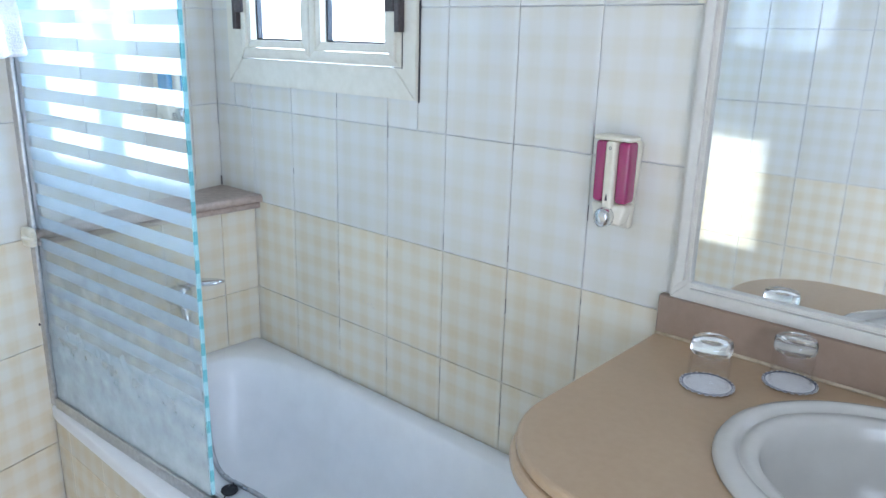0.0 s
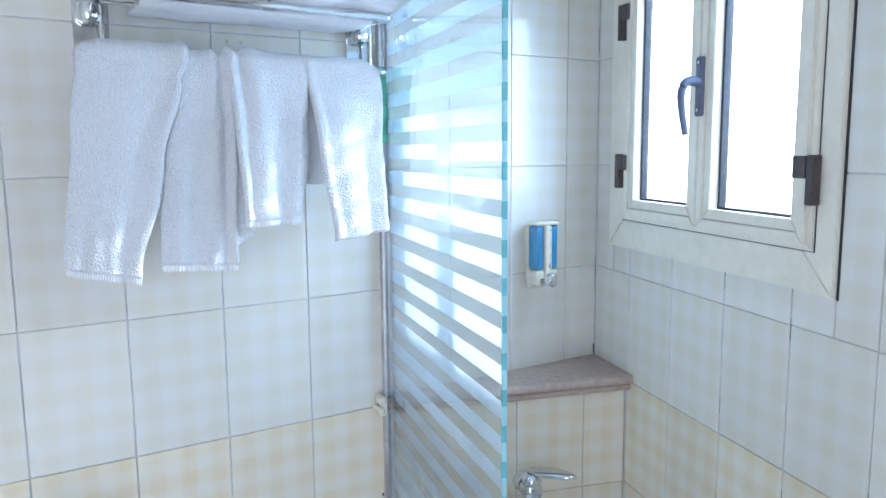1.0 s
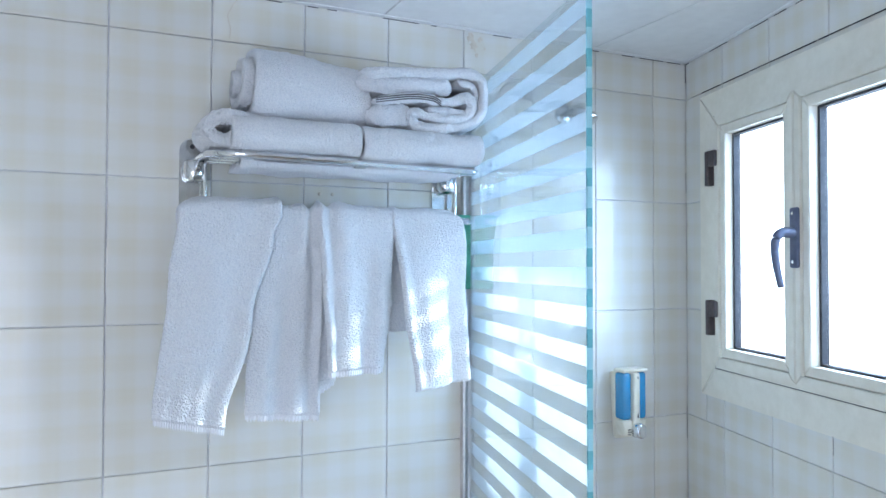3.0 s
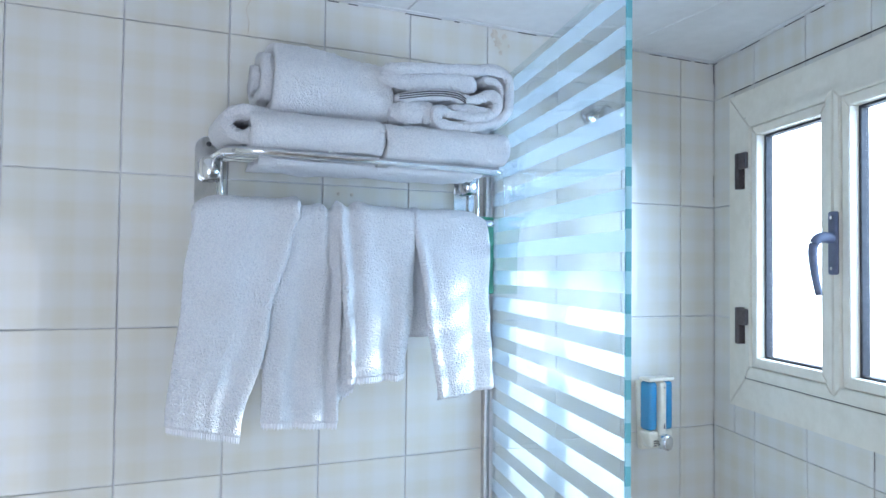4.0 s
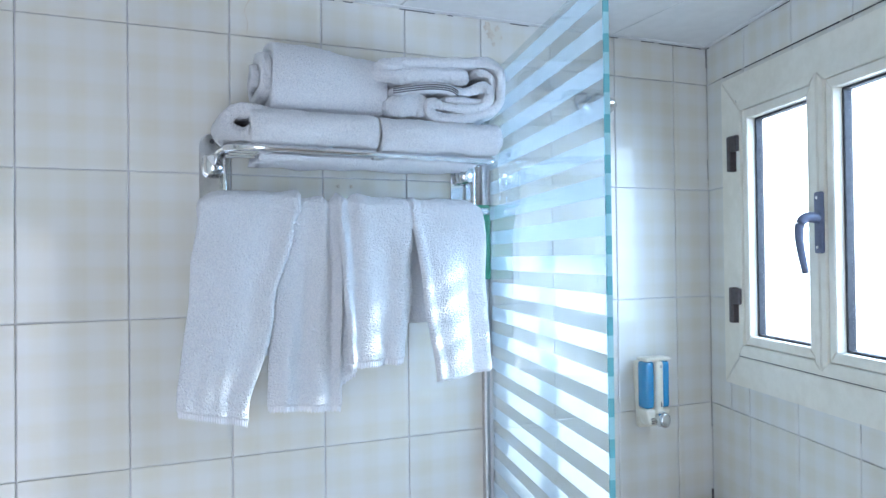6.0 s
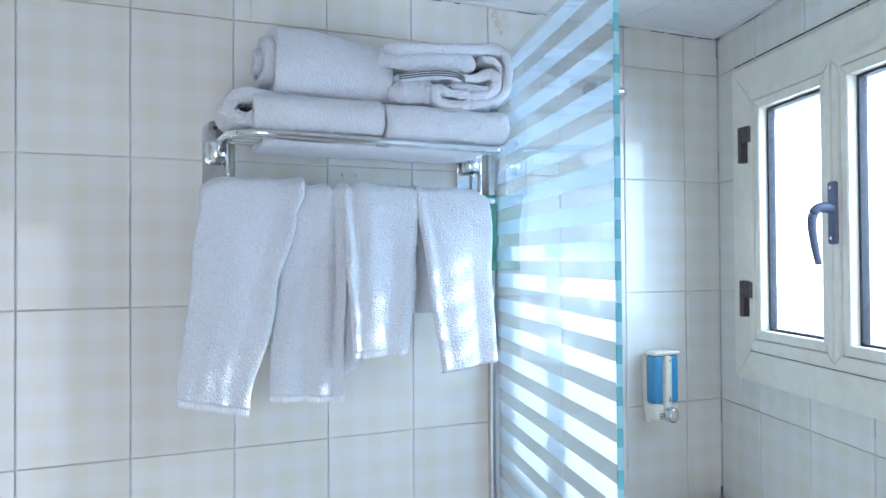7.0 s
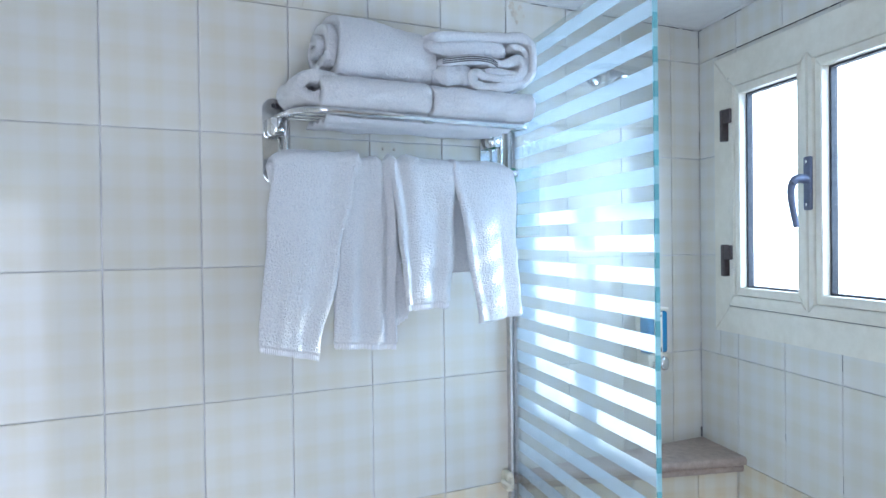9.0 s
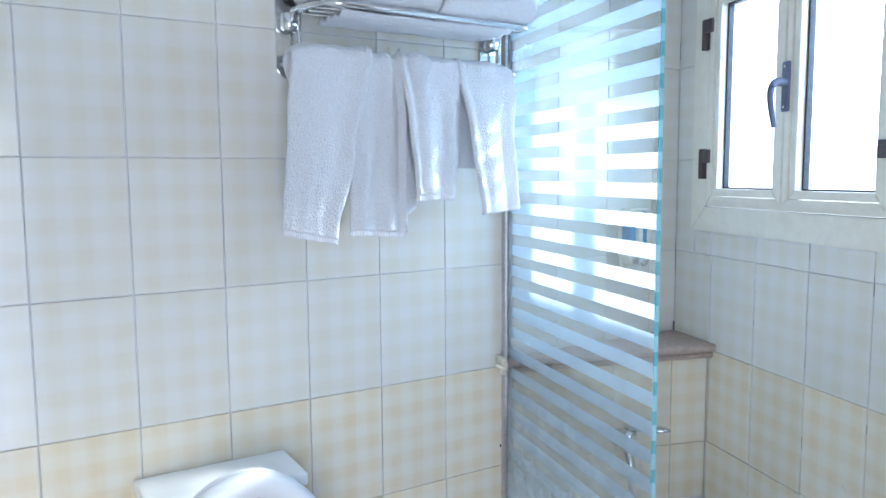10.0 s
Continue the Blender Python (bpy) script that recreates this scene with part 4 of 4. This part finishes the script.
folded = hanging_towel("white terry towel hanging in soft vertical folds", left=[(0, -1.250), (1, -1.284)], right=[(0, -1.127), (0.4, -1.124), (1, -1.136)],
              z_front=1.327, z_back=1.40, back=(-1.22, -1.13), thick=0.012, seed=4.1, out=0.042, slope=-0.012,
              ridges=[(0.96, 0.95, 0.05, 0.007, 0), (0.84, 0.84, 0.06, -0.006, 0), (0.70, 0.64, 0.12, 0.006, 0), (0.45, 0.42, 0.11, -0.007, 0.25), (0.28, 0.22, 0.12, 0.008, 0.4)])
bm, foot = drape([(0, -1.150), (1, -1.150)], [(0, -1.125), (0.55, -1.120), (1, -1.101)], 1.372, 1.55, (-1.15, -1.125), 0.006, 6.2, [], out=0.036, slope=0.03, cols=40, rows_front=160)
part("inner_layer", bm, TERRY, folded, "inner layer of the folded cloth", True)
part("inner_hem", ribbed_hem(foot, 0.004, 0.009), HEM, folded, "flat woven ribbed hem")
hanging_towel("white terry towel hanging short and creased", left=[(0, -1.133), (0.5, -1.134), (1, -1.130)], right=[(0, -0.966), (0.5, -0.972), (1, -1.000)],
              z_front=1.410, z_back=1.50, back=(-1.10, -0.985), thick=0.012, seed=7.7, out=0.056, proud=0.006, turn=0.036, slope=0.0, round_r=0.006,
              ridges=[(0.05, 0.06, 0.05, 0.006, 0), (0.17, 0.16, 0.05, -0.006, 0), (0.33, 0.36, 0.12, 0.007, 0), (0.62, 0.66, 0.08, -0.004, 0.2), (0.85, 0.84, 0.10, 0.009, 0.15), (0.55, 0.62, 0.07, -0.006, 0.7)])
hanging_towel("white terry towel hanging in sunlight by the screen", hem=False, left=[(0, -0.970), (0.5, -0.960), (1, -0.942)], right=[(0, -0.794), (0.15, -0.786), (1, -0.786)],
              z_front=1.362, z_back=1.475, back=(-0.975, -0.83), thick=0.014, seed=9.2, out=0.046, turn=0.058, slope=0.008, round_r=0.022,
              ridges=[(0.06, 0.06, 0.06, 0.006, 0), (0.30, 0.34, 0.16, 0.010, 0.15), (0.70, 0.69, 0.09, -0.013, 0.38), (0.92, 0.92, 0.07, 0.006, 0.2), (0.5, 0.5, 0.2, 0.004, 0)], cols=140)


def ribbon(path, thick):
    """Both sides of a thick band along a flat path of (a, b)."""
    fine = smooth_line([(a, b, 0) for a, b in path], 40)
    line = fine[:1]
    for p in fine[1:]:
        if (p - line[-1]).length > 0.0022:
            line.append(p)
    left, right = [], []
    for i, p in enumerate(line):
        d = (line[min(i + 1, len(line) - 1)] - line[max(i - 1, 0)])
        d.normalize()
        n = Vector((-d.y, d.x, 0))
        end = min(i, len(line) - 1 - i) * 0.0022
        w = thick / 2 * math.sqrt(max(0.12, 1 - (1 - min(1.0, end / (thick * 0.5))) ** 2))
        left.append(p + n * w)
        right.append(p - n * w)
    return left, right


def cloth_fold(path, thick, span, axis, seed, taper=0.0, slide=0.0, lift=0.0, dome=0.0, scale=1.0, soft=0.0055):
    """Band of cloth folded along path, drawn out along axis ('y': folds seen at its end; 'x': folds face the room).
    slide: inner turns stick out at the near end; dome: the far end closes to a rounded head; taper and lift: towards the far end."""
    left, right = ribbon(path, thick)
    ring0 = left + right[::-1]
    n, half = len(ring0), len(left)
    ca = sum(p.x for p in ring0) / n
    cb = sum(p.y for p in ring0) / n
    lo, hi = span
    steps = 130 if axis == "y" else 90
    bm = bmesh.new()
    rings = []
    for i in range(steps + 1):
        f = i / steps
        along = lo + (hi - lo) * f
        end = min(f, 1 - f) * (hi - lo)
        tuck = 1.0 - 0.05 * max(0.0, 1 - end / 0.014) ** 2
        size = scale * (1 - taper * f)
        if dome:
            far = max(0.0, 1 - (1 - f) * (hi - lo) / dome)
            tuck *= math.sqrt(max(0.10, 1 - far ** 2))
        ring = []
        for k, p in enumerate(ring0):
            u = (k if k < half else n - 1 - k) / half
            a = ca * (1 - tuck) * size + p.x * tuck * size
            b = (cb + (p.y - cb) * tuck) * size if dome else (p.y * (tuck * 0.5 + 0.5)) * size
            b += lift * f
            c = along + 0.007 * noise.noise(Vector((seed, a * 16, b * 16))) * (1 if f > 0.5 else -1) - slide * (1 - u) * (1 - f) ** 3
            q = Vector((a, b, c))
            w = soft * noise.noise(q * 15 + Vector((seed, 0, 0))) + 0.0022 * noise.noise(q * 42 + Vector((seed, 2, 0)))
            w += 0.0019 * noise.noise(q * 300 + Vector((0, seed, 0))) + 0.0012 * noise.noise(q * 500 + Vector((0, seed, 3)))
            nb = (ring0[(k + 1) % n] - ring0[k - 1])
            nb = Vector((nb.y, -nb.x, 0)).normalized() if nb.length > 1e-7 else Vector((0, 0, 0))
            a, b = a + nb.x * w, b + nb.y * w
            ring.append(bm.verts.new((a, c, b) if axis == "y" else (c, a, b)))
        rings.append(ring)
    for a, b in zip(rings, rings[1:]):
        for k in range(n):
            bm.faces.new((a[k], a[(k + 1) % n], b[(k + 1) % n], b[k]))
    for ring in (rings[0], rings[-1]):
        for k in range(half - 1):
            bm.faces.new((ring[k], ring[k + 1], ring[n - 2 - k], ring[n - 1 - k]))
    bmesh.ops.recalc_face_normals(bm, faces=bm.faces)
    return bm


def shelf_towel(label, m):
    return thing("folded_towel", m, label, "towel", "folded towels on the rack shelf")


# lower pair: thick flat folds, nose to the room; one shows the open loop of its fold at the end
FLAT = [(0.0, 0.016), (0.10, 0.016), (0.19, 0.015), (0.214, 0.024), (0.219, 0.040), (0.207, 0.056), (0.175, 0.063), (0.08, 0.064), (0.025, 0.062), (0.012, 0.052), (0.025, 0.041), (0.09, 0.040), (0.170, 0.040)]
t = shelf_towel("white terry towel folded flat with an open loop at its end", pose(0.006, 0, ZS + 0.004))
part("cloth", cloth_fold(FLAT, 0.020, (-1.315, -1.066), "y", 2.2), TERRY, t, "", True)
part("end_loop", cloth_fold([(0.075, 0.062), (0.02, 0.069), (-0.022, 0.066), (-0.041, 0.050), (-0.034, 0.030), (-0.008, 0.022), (0.018, 0.034), (0.05, 0.038)], 0.024, (0.05, 0.188), "x", 3.7, soft=0.007), TERRY, t, "open rounded loop of the fold", True, pose(0, -1.318, 0))
t = shelf_towel("white terry towel folded flat beside another on the shelf", pose(0.012, 0, ZS + 0.001))
part("cloth", cloth_fold(FLAT, 0.020, (-1.060, -0.800), "y", 5.1), TERRY, t, "", True)
part("end_flap", cloth_fold([(0.10, 0.020), (0.17, 0.020), (0.20, 0.032), (0.195, 0.048), (0.15, 0.052)], 0.014, (-0.83, -0.786), "y", 6.3), TERRY, t, "inner layer showing at the end", True)
# upper pair: a fat roll, thicker at one end, and a towel whose folds face the room
ROLL = [(0.075, 0.075), (0.088, 0.066), (0.105, 0.070), (0.110, 0.085), (0.095, 0.097), (0.065, 0.095), (0.048, 0.075), (0.060, 0.045), (0.10, 0.036), (0.142, 0.050), (0.150, 0.085), (0.125, 0.115), (0.075, 0.122), (0.025, 0.105), (0.012, 0.065), (0.030, 0.022), (0.09, 0.010), (0.155, 0.014), (0.186, 0.045), (0.182, 0.090), (0.160, 0.124), (0.110, 0.144), (0.055, 0.138)]
t = shelf_towel("white terry bath towel rolled up on the stack", pose(0.02, 0, ZS + 0.071))
part("cloth", cloth_fold(ROLL, 0.022, (-1.268, -1.022), "y", 8.4, 0.13, 0.035, 0.0, 0.022, 1.0, 0.006), TERRY, t, "", True)
WRAP = [(-0.173, 0.107), (-0.071, 0.120), (0.009, 0.126), (0.069, 0.134), (0.104, 0.120), (0.110, 0.079), (0.094, 0.034), (0.045, 0.014), (-0.036, 0.006), (-0.063, 0.018), (-0.057, 0.037), (-0.032, 0.031), (0.022, 0.028), (0.064, 0.038), (0.080, 0.061), (0.066, 0.078), (0.023, 0.066), (-0.014, 0.064)]
t = shelf_towel("white terry towel folded with its loops showing", pose(0, -0.890, ZS + 0.074))
part("cloth", cloth_fold(WRAP, 0.0215, (0.03, 0.214), "x", 11.3), TERRY, t, "", True)
part("upper_layer", cloth_fold([(-0.18, 0.086), (-0.071, 0.097), (0.0, 0.099), (0.032, 0.099)], 0.040, (0.03, 0.206), "x", 13.9), TERRY, t, "", True)
part("inner_layer", cloth_fold([(0.045, 0.113), (0.080, 0.106), (0.090, 0.080), (0.074, 0.052), (0.035, 0.046), (-0.03, 0.047)], 0.017, (0.03, 0.210), "x", 21.4, soft=0.003), TERRY, t, "", True)
part("lower_layer", cloth_fold([(-0.160, 0.024), (-0.12, 0.026), (-0.09, 0.028), (-0.060, 0.028)], 0.048, (0.03, 0.206), "x", 17.9), TERRY, t, "", True)
MAT = [(-0.145, 0.052), (-0.071, 0.066), (-0.021, 0.067), (0.0, 0.058)]
mat_cloth = part("bordered_edge", cloth_fold(MAT, 0.021, (0.03, 0.216), "x", 15.2, soft=0.003), TERRY, t, "edge with a grey striped border", True)
for k in range(3):
    bm = bmesh.new()
    tube(bm, [(0.2175, a, b - 0.0045 + 0.0045 * k) for a, b in MAT], 0.0012, 6, 8)
    part("woven_stripe", bm, STRIPE_DARK, mat_cloth, "thin grey woven stripe")

# a thin cloth lying on the rods, sagging between them
bm = bmesh.new()
nx, ny = 24, 70
grid = []
for i in range(nx + 1):
    row = []
    for j in range(ny + 1):
        x, y = 0.03 + 0.15 * i / nx, -1.295 + 0.47 * j / ny
        sag = 0.010 * abs(math.sin(math.pi * (x - 0.055) / 0.04)) + 0.006 * noise.noise(Vector((x * 30, y * 14, 2))) + 0.0012 * noise.noise(Vector((x * 300, y * 300, 0)))
        row.append(bm.verts.new((x, y, ZS - 0.007 - sag)))
    grid.append(row)
for a, b in zip(grid, grid[1:]):
    for j in range(ny):
        bm.faces.new((a[j], a[j + 1], b[j + 1], b[j]))
liner = thing("face_towel", pose(0, 0, 0), "thin white face towel sagging under the shelf rods", "towel")
cloth = part("cloth", bm, TERRY, liner, "", True)
sol = cloth.modifiers.new("thick", "SOLIDIFY")
sol.thickness = 0.004

# ---- wall tiles ----
TILE_CACHE = {}


def tile_mesh(w, h, mat):
    key = (round(w, 3), round(h, 3), mat.name)
    if key not in TILE_CACHE:
        bm = bmesh.new()
        e = 0.0016
        outer = [bm.verts.new((x, 0.0045, z)) for x, z in ((-w / 2, -h / 2), (w / 2, -h / 2), (w / 2, h / 2), (-w / 2, h / 2))]
        mid = [bm.verts.new((v.co.x, 0.0012, v.co.z)) for v in outer]
        top_ = [bm.verts.new((v.co.x - math.copysign(e, v.co.x), 0.0, v.co.z - math.copysign(e, v.co.z))) for v in outer]
        bm.faces.new(top_)
        for a, b in ((outer, mid), (mid, top_)):
            for k in range(4):
                bm.faces.new((a[k], a[(k + 1) % 4], b[(k + 1) % 4], b[k]))
        bmesh.ops.recalc_face_normals(bm, faces=bm.faces)
        TILE_CACHE[key] = finish("tile", bm, mat)
    return TILE_CACHE[key]


def cuts(lo, hi, first, step):
    k = math.floor((lo - first) / step)
    edges = [lo]
    v = first + step * k
    while v < hi - 1e-4:
        if v > lo + 1e-4:
            edges.append(v)
        v += step
    return edges + [hi]


GAP = 0.0024


def lay(owner, m, x0, x1, first, step, z0, z1, holes=(), jitter=0.0):
    """Tiles on a plane: x along it, faces towards -y."""
    inv = owner.matrix_basis.inverted()
    xs, zs = cuts(x0, x1, first, step), cuts(z0, z1, 0.0, 0.3)
    for a, b in zip(xs, xs[1:]):
        for c, d in zip(zs, zs[1:]):
            pieces = [(a, b, c, d)]
            for (hx0, hx1, hz0, hz1) in holes:
                cut = []
                for (pa, pb, pc, pd) in pieces:
                    if pb <= hx0 or pa >= hx1 or pd <= hz0 or pc >= hz1:
                        cut.append((pa, pb, pc, pd))
                        continue
                    if pa < hx0:
                        cut.append((pa, hx0, pc, pd))
                    if pb > hx1:
                        cut.append((hx1, pb, pc, pd))
                    lo, hi = max(pa, hx0), min(pb, hx1)
                    if pc < hz0:
                        cut.append((lo, hi, pc, hz0))
                    if pd > hz1:
                        cut.append((lo, hi, hz1, pd))
                pieces = cut
            for (pa, pb, pc, pd) in pieces:
                w, h = pb - pa - GAP, pd - pc - 0.0018
                if w < 0.006 or h < 0.006:
                    continue
                mat = TILE_YELLOW if pd < 0.93 else TILE_WHITE
                ob = new("tile", tile_mesh(w, h, mat))
                ob.parent = owner
                tilt = (random.uniform(-0.22, 0.22), 0, random.uniform(-0.22, 0.22))
                ob.matrix_basis = inv @ m @ pose((pa + pb) / 2, random.uniform(-0.0004, 0.0004), (pc + pd) / 2, *tilt)


# towel wall: the plane's x runs along the room's y
lay(wall_towel, pose(0, 0, 0, 0, 0, 90), -2.4, -0.003, -1.526, 0.2, 0.0, CEIL + 0.006)
lay(wall_window, MW, 0.0, UL, 0.198, 0.2072, 0.0, CEIL + 0.006, [(U0 + 0.004, U1 - 0.004, Z0 + 0.004, Z1 + 0.0005)])
lay(wall_opposite, MW @ pose(0, YO, 0, 0, 0, 180), -UL, -0.3, -0.1, 0.2, 0.0, CEIL + 0.006)
# the ledge's front and the tub's apron
lay(ledge, MW @ pose(0.1975, 0, 0, 0, 0, 90), -0.68, -0.003, -0.13, 0.2, 0.3, 0.876)
apron = structure("wall_apron", boxes((0.22, 1.66, TUB_Y + 0.012, TUB_Y + 0.03, 0.0, TUB_Z - 0.035)), GROUT, "low tiled front under the bathtub rim", "wall", MW)
lay(apron, MW @ pose(0, TUB_Y + 0.0075, 0), 0.215, 1.66, 0.3, 0.2, 0.0, TUB_Z - 0.036)

# flaked corner of one tile under the ceiling, where bare plaster shows
rnd = random.Random(5)
for cy_, cz_, size in ((-0.708, 2.188, 0.010), (-0.698, 2.168, 0.013), (-0.680, 2.186, 0.007), (-0.690, 2.146, 0.006), (-0.668, 2.165, 0.004)):
    bm = bmesh.new()
    n = 15
    ring = []
    for k in range(n):
        a = 2 * math.pi * k / n
        r = size * rnd.uniform(0.55, 1.15)
        ring.append((cy_ + r * math.cos(a), cz_ + 1.2 * r * math.sin(a)))
    prism(bm, ring, 0.0003, 0.0009)
    bmesh.ops.transform(bm, matrix=Matrix(((0, 0, 1, 0), (1, 0, 0, 0), (0, 1, 0, 0), (0, 0, 0, 1))), verts=bm.verts)
    part("flaked_patch", bm, STAIN, wall_towel, "flaked brown patch of bare plaster")
bm = bmesh.new()
tube(bm, [(0.0006, -1.290, 2.106), (0.0006, -1.288, 2.13), (0.0006, -1.294, 2.155), (0.0006, -1.286, 2.175), (0.0006, -1.272, 2.198)], 0.0009, 5, 4)
part("hairline_crack", bm, STAIN, wall_towel, "fine brown hairline crack")
for u, z in ((0.722, 0.683), (0.742, 0.680), (0.757, 0.683), (0.765, 0.674)):
    bm = bmesh.new()
    lathe(bm, [(0, 0), (0.0035, 0), (0.002, 0.0012), (0, 0.0012)], 7, pose(u, -0.0003, z, 90))
    part("drill_mark", bm, STAIN, wall_window, "small dark drill mark")

# thin angle trim between walls and ceiling, with broken dark gaps
trims = ((wall_towel, pose(0, 0, 0, 0, 0, 90), -2.3, 0.0), (wall_window, MW, 0.0, 2.8))
for owner, m, a, b in trims:
    trim = structure("trim", boxes((a, b, -0.016, -0.0015, CEIL - 0.0035, CEIL - 0.0006), bevel=0.0006), PLASTER, "thin white ceiling angle trim", "trim", m)
    x = a
    while x < b - 0.05:
        w = rnd.uniform(0.01, 0.09)
        # black strip painting in the shade of a broken gap
        part("gap", boxes((x, min(b, x + w), -0.0022, -0.0005, CEIL - 0.0052, CEIL - 0.0037)), RUBBER_AND_GAPS, trim, "black strip for the shade in an open joint")
        x += w + rnd.uniform(0.01, 0.16)
# mould along the corner joint above the ledge
bm = bmesh.new()
for z, h, w in ((0.925, 0.03, 0.004), (1.13, 0.09, 0.001), (1.83, 0.06, 0.001), (2.15, 0.05, 0.0016)):
    box(bm, 0.0015, 0.0015 + w, -w - 0.001, -0.0012, z, z + h)
part("joint_mould", bm, MOULD, wall_window, "dark mould in the corner joint")

# stained joints: short dark stretches in the upright joints over the tub
bm = bmesh.new()
for k in range(1, 7):
    u = 0.198 + 0.2072 * k
    z = 0.43 + rnd.uniform(0, 0.1)
    while z < 1.25:
        h = rnd.uniform(0.006, 0.05)
        box(bm, u - 0.0005, u + 0.0005, 0.0012, 0.004, z, z + h)
        z += h + rnd.uniform(0.04, 0.36)
for k in range(5):
    u = rnd.uniform(0.3, 1.1)
    box(bm, u, u + rnd.uniform(0.03, 0.12), 0.0012, 0.004, 0.5994, 0.6006)
part("joint_stain", bm, MOULD, wall_window, "dark stains in the tile joints")

# dark strips paint in the shadow gaps around and within the window frame
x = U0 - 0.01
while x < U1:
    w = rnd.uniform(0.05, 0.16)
    part("frame_gap_shade", boxes((x, min(U1, x + w), -0.0010, 0.003, 2.0993, 2.1007)), RUBBER_AND_GAPS, window, "black strip for the shade in the joint over the frame")
    part("frame_gap_shade", boxes((max(x, U0), min(U1, x + w), -0.0030, 0.003, Z1 + 0.0003, Z1 + 0.0012)), DARK, window)
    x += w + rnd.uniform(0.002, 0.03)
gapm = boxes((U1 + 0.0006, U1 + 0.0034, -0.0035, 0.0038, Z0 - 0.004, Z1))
part("frame_gap_shade", gapm, RUBBER_AND_GAPS, window, "black strip for the shade in the gap beside the frame")
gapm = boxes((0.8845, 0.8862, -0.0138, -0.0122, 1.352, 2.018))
part("frame_gap_shade", gapm, RUBBER_AND_GAPS, window)
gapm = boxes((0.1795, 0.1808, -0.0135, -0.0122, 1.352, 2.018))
part("frame_gap_shade", gapm, DARK, window)
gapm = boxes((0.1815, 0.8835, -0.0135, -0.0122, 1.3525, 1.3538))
part("frame_gap_shade", gapm, DARK, window)
